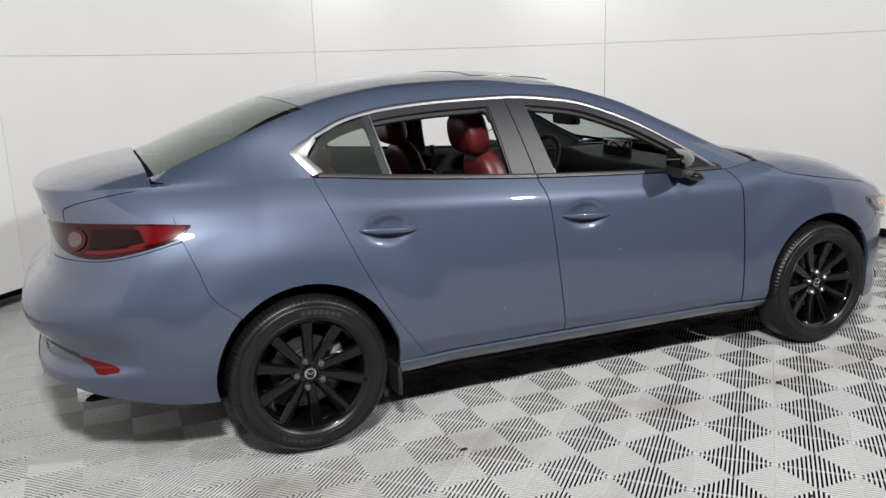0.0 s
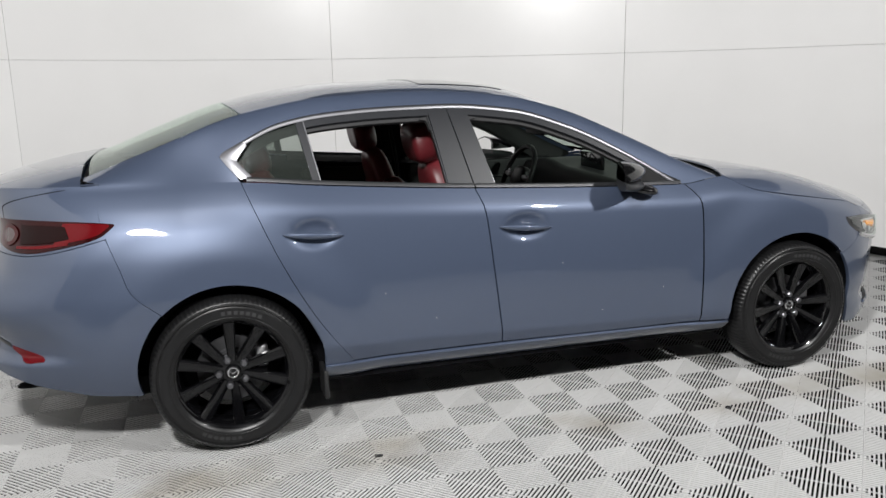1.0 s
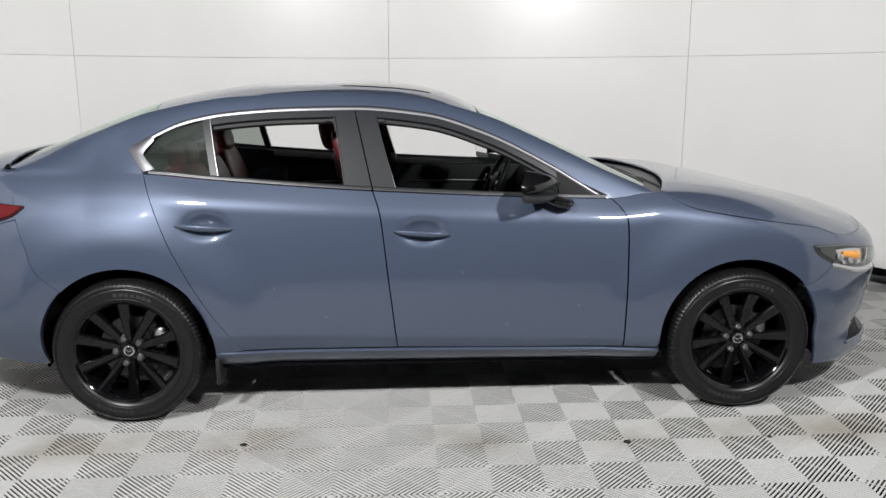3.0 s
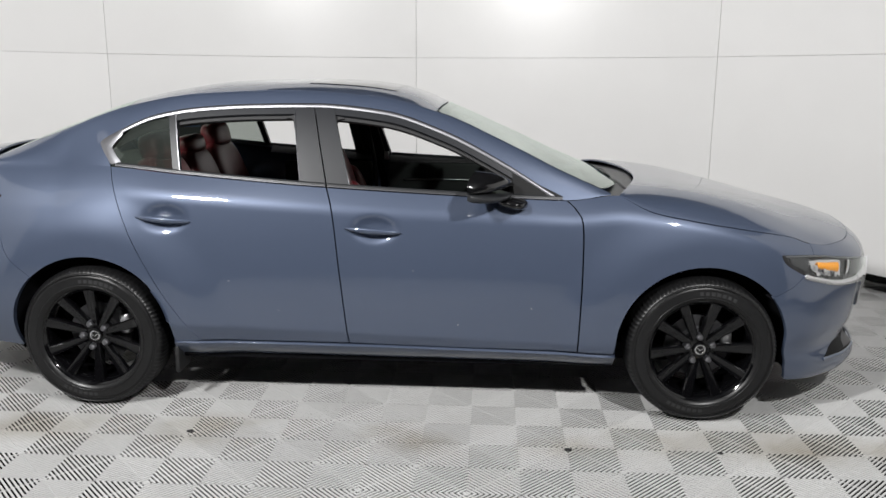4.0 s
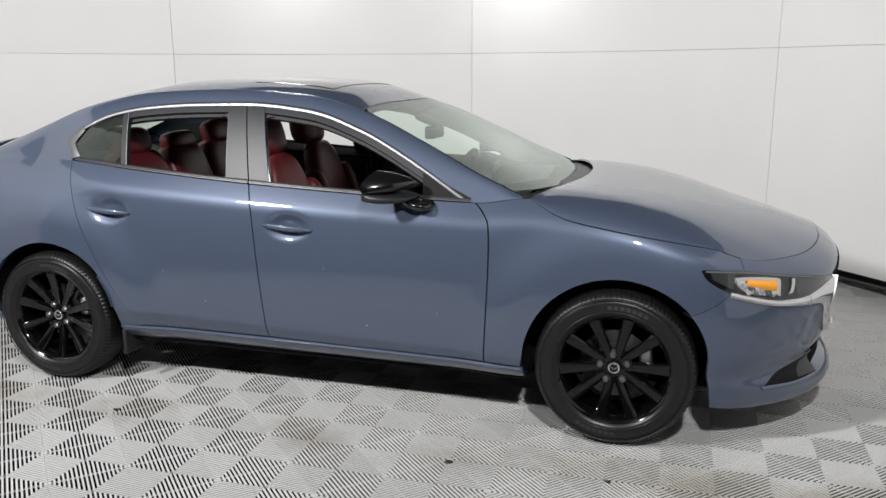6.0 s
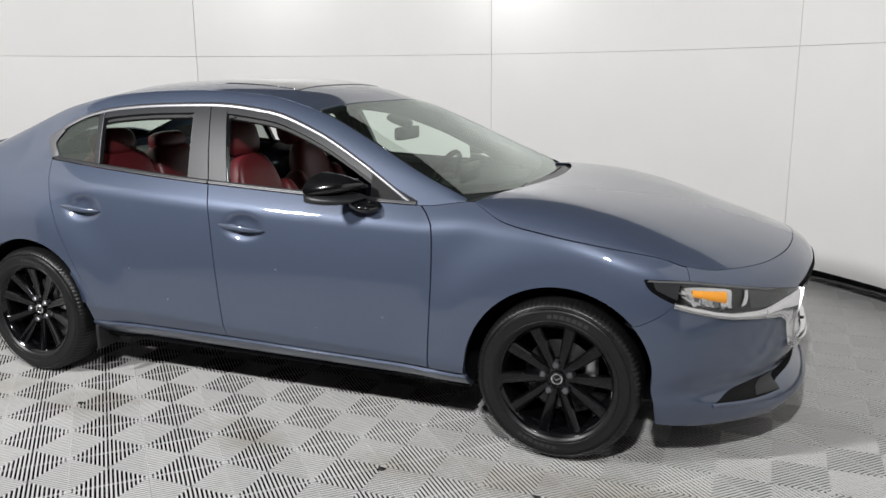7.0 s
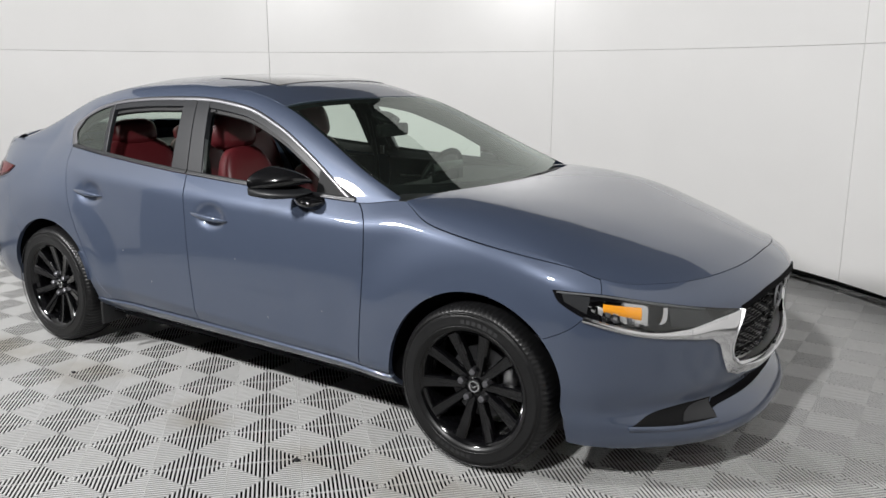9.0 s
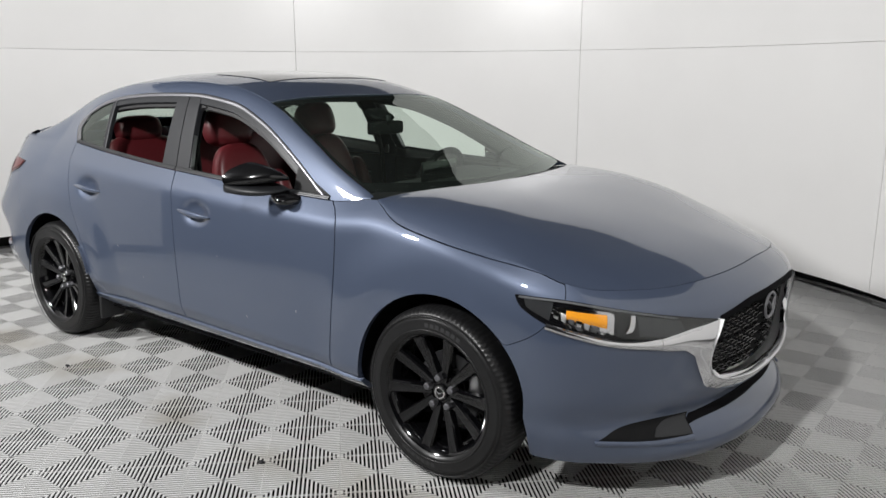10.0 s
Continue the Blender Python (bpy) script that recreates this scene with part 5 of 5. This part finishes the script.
# ---- floor tiles: ribbed, in squares of alternating rib direction ----
def tile_material():
    m = material("grey_floor_tile", (0.62, 0.618, 0.61), 0.66, spec=0.25, vary=0.08, size=30.0, rough_vary=0.12)
    nt = m.node_tree
    b = nt.nodes["Principled BSDF"]
    src = b.inputs["Base Color"].links[0].from_socket
    geo = nt.nodes.new("ShaderNodeNewGeometry")
    sep = nt.nodes.new("ShaderNodeSeparateXYZ")
    nt.links.new(geo.outputs["Position"], sep.inputs[0])
    # tyre tracks: brownish film along two lines
    add = nt.nodes.new("ShaderNodeMath")
    add.operation = "ADD"
    add.inputs[1].default_value = 1.1
    nt.links.new(sep.outputs["Y"], add.inputs[0])
    ab = nt.nodes.new("ShaderNodeMath")
    ab.operation = "ABSOLUTE"
    nt.links.new(add.outputs[0], ab.inputs[0])
    band = nt.nodes.new("ShaderNodeMapRange")
    band.interpolation_type = "SMOOTHSTEP"
    band.inputs["From Min"].default_value, band.inputs["From Max"].default_value = 0.24, 0.03
    nt.links.new(ab.outputs[0], band.inputs["Value"])
    n = nt.nodes.new("ShaderNodeTexNoise")
    n.inputs["Scale"].default_value, n.inputs["Detail"].default_value = 1.6, 5
    nt.links.new(geo.outputs["Position"], n.inputs["Vector"])
    n2 = nt.nodes.new("ShaderNodeMapRange")
    n2.inputs["From Min"].default_value, n2.inputs["From Max"].default_value, n2.inputs["To Max"].default_value = 0.42, 0.7, 0.72
    nt.links.new(n.outputs["Fac"], n2.inputs["Value"])
    mul = nt.nodes.new("ShaderNodeMath")
    mul.operation = "MULTIPLY"
    nt.links.new(band.outputs["Result"], mul.inputs[0])
    nt.links.new(n2.outputs["Result"], mul.inputs[1])
    mix = nt.nodes.new("ShaderNodeMix")
    mix.data_type = "RGBA"
    mix.inputs["B"].default_value = (0.26, 0.215, 0.14, 1)
    nt.links.new(mul.outputs[0], mix.inputs["Factor"])
    nt.links.new(src, mix.inputs["A"])
    info = nt.nodes.new("ShaderNodeObjectInfo")
    rnd = nt.nodes.new("ShaderNodeMapRange")
    rnd.inputs["To Min"].default_value, rnd.inputs["To Max"].default_value = 0.93, 1.05
    nt.links.new(info.outputs["Random"], rnd.inputs["Value"])
    sc = nt.nodes.new("ShaderNodeVectorMath")
    sc.operation = "SCALE"
    nt.links.new(mix.outputs["Result"], sc.inputs[0])
    nt.links.new(rnd.outputs["Result"], sc.inputs["Scale"])
    nt.links.new(sc.outputs["Vector"], b.inputs["Base Color"])
    return m


TILE = tile_material()
SIDE = 0.2 * math.sqrt(2)        # tiles lie diagonally to the car
RIBS, RIB_W = 18, 0.0073


def tile_geometry():
    """A square tile: in each of its four triangles ribs run from the edge to the diagonals; a thin rim along each edge."""
    verts, faces = [], []

    def prism(poly, z, turn, low=-0.0042):
        c, s_ = ((1, 0), (0, 1), (-1, 0), (0, -1))[turn]
        b, k = len(verts), len(poly)
        h = SIDE / 2
        pts = [((u - h) * c - (v - h) * s_ + h, (u - h) * s_ + (v - h) * c + h) for u, v in poly]
        verts.extend([(p[0], p[1], z) for p in pts] + [(p[0], p[1], low) for p in pts])
        faces.append(tuple(range(b, b + k)))
        for i in range(k):
            j = (i + 1) % k
            faces.append((b + i, b + k + i, b + k + j, b + j))
    for turn in range(4):
        for i in range(RIBS):
            u = (i + 0.5) * SIDE / RIBS
            a, b = u - RIB_W / 2, u + RIB_W / 2
            ta, tb = min(a, SIDE - a), min(b, SIDE - b)
            poly = [(a, 0.0005), (b, 0.0005), (b, tb), (a, ta)]
            if i == RIBS // 2:
                poly = [(a, 0.0005), (b, 0.0005), (b, tb), (u, SIDE / 2), (a, ta)]
            if min(ta, tb) > 0.003:
                prism(poly, 0.0, turn)
        prism([(0.0005, 0.0005), (SIDE - 0.0005, 0.0005), (SIDE - 0.0018, 0.0018), (0.0018, 0.0018)], -0.0014, turn, -0.0042)
    return verts, faces


TV, TF = tile_geometry()
TILE_MESH = bpy.data.meshes.new("tile")
TILE_MESH.from_pydata(TV, [], TF)
TILE_MESH.materials.append(TILE)
TILE_X, TILE_Y = -0.437, -1.172
TURN = pose(0, 0, 0, 0, 0, 45)
spots = []
for i in range(-24, 25):
    for j in range(-24, 25):
        x, y = TILE_X + 0.2 * (i - j), TILE_Y + 0.2 * (i + j)
        if math.hypot(x - CX, y + 0.2 - CY) < RW + 0.55:
            spots.append((math.hypot(x - 0.2, y + 1.9), x, y))
spots.sort()
for _, x, y in spots[:300]:
    t = new("tile", TILE_MESH)
    t.parent = floor
    t.location = (x, y, 0)
    t.rotation_euler = (0, 0, radians(45))
rest_v, rest_f = [], []
for _, x, y in spots[300:]:
    b = len(rest_v)
    rest_v += [tuple(TURN @ Vector(p) + Vector((x, y, 0))) for p in TV]
    rest_f += [tuple(k + b for k in q) for q in TF]
if rest_v:
    tagged(link("far_tiles", rest_v, rest_f, TILE, floor, "", False), kind="stuff")

# plain floor outside the bay
ring_v, ring_f = [], []
for i in range(96):
    a = 2 * math.pi * i / 96
    for r in (RW + 0.5, 9.5):
        ring_v.append((CX + r * math.cos(a), CY + r * math.sin(a), -0.006))
for i in range(96):
    a, b = i * 2, ((i + 1) % 96) * 2
    ring_f.append((a, a + 1, b + 1, b))
tagged(link("floor_outer", ring_v, ring_f, material("outer_concrete", (0.09, 0.09, 0.092), 0.7, vary=0.15, size=4.0), None, "", False), "plain dark grey concrete floor outside the bay", "floor", kind="structure")


# small dirt on the tiles
def dirt(x, y, r):
    v, q = grid_sphere(2.2, 9, 6)
    rnd = random.Random(int(x * 1000))
    pts = [(x + a * r * 2.4 * rnd.uniform(0.7, 1.3), y + b * r * 1.6 * rnd.uniform(0.7, 1.3), 0.004 + c * r * 0.7) for a, b, c in v]
    return tagged(link("dirt_clump", pts, q, RUBBER), "small dark clump of dirt lying on the tiles", "dirt", "dirt on the floor")


for x, y, r in ((-0.832, -1.135, 0.012), (0.767, -1.201, 0.014), (1.38, -1.19, 0.01), (0.1, -2.0, 0.008)):
    dirt(x, y, r)
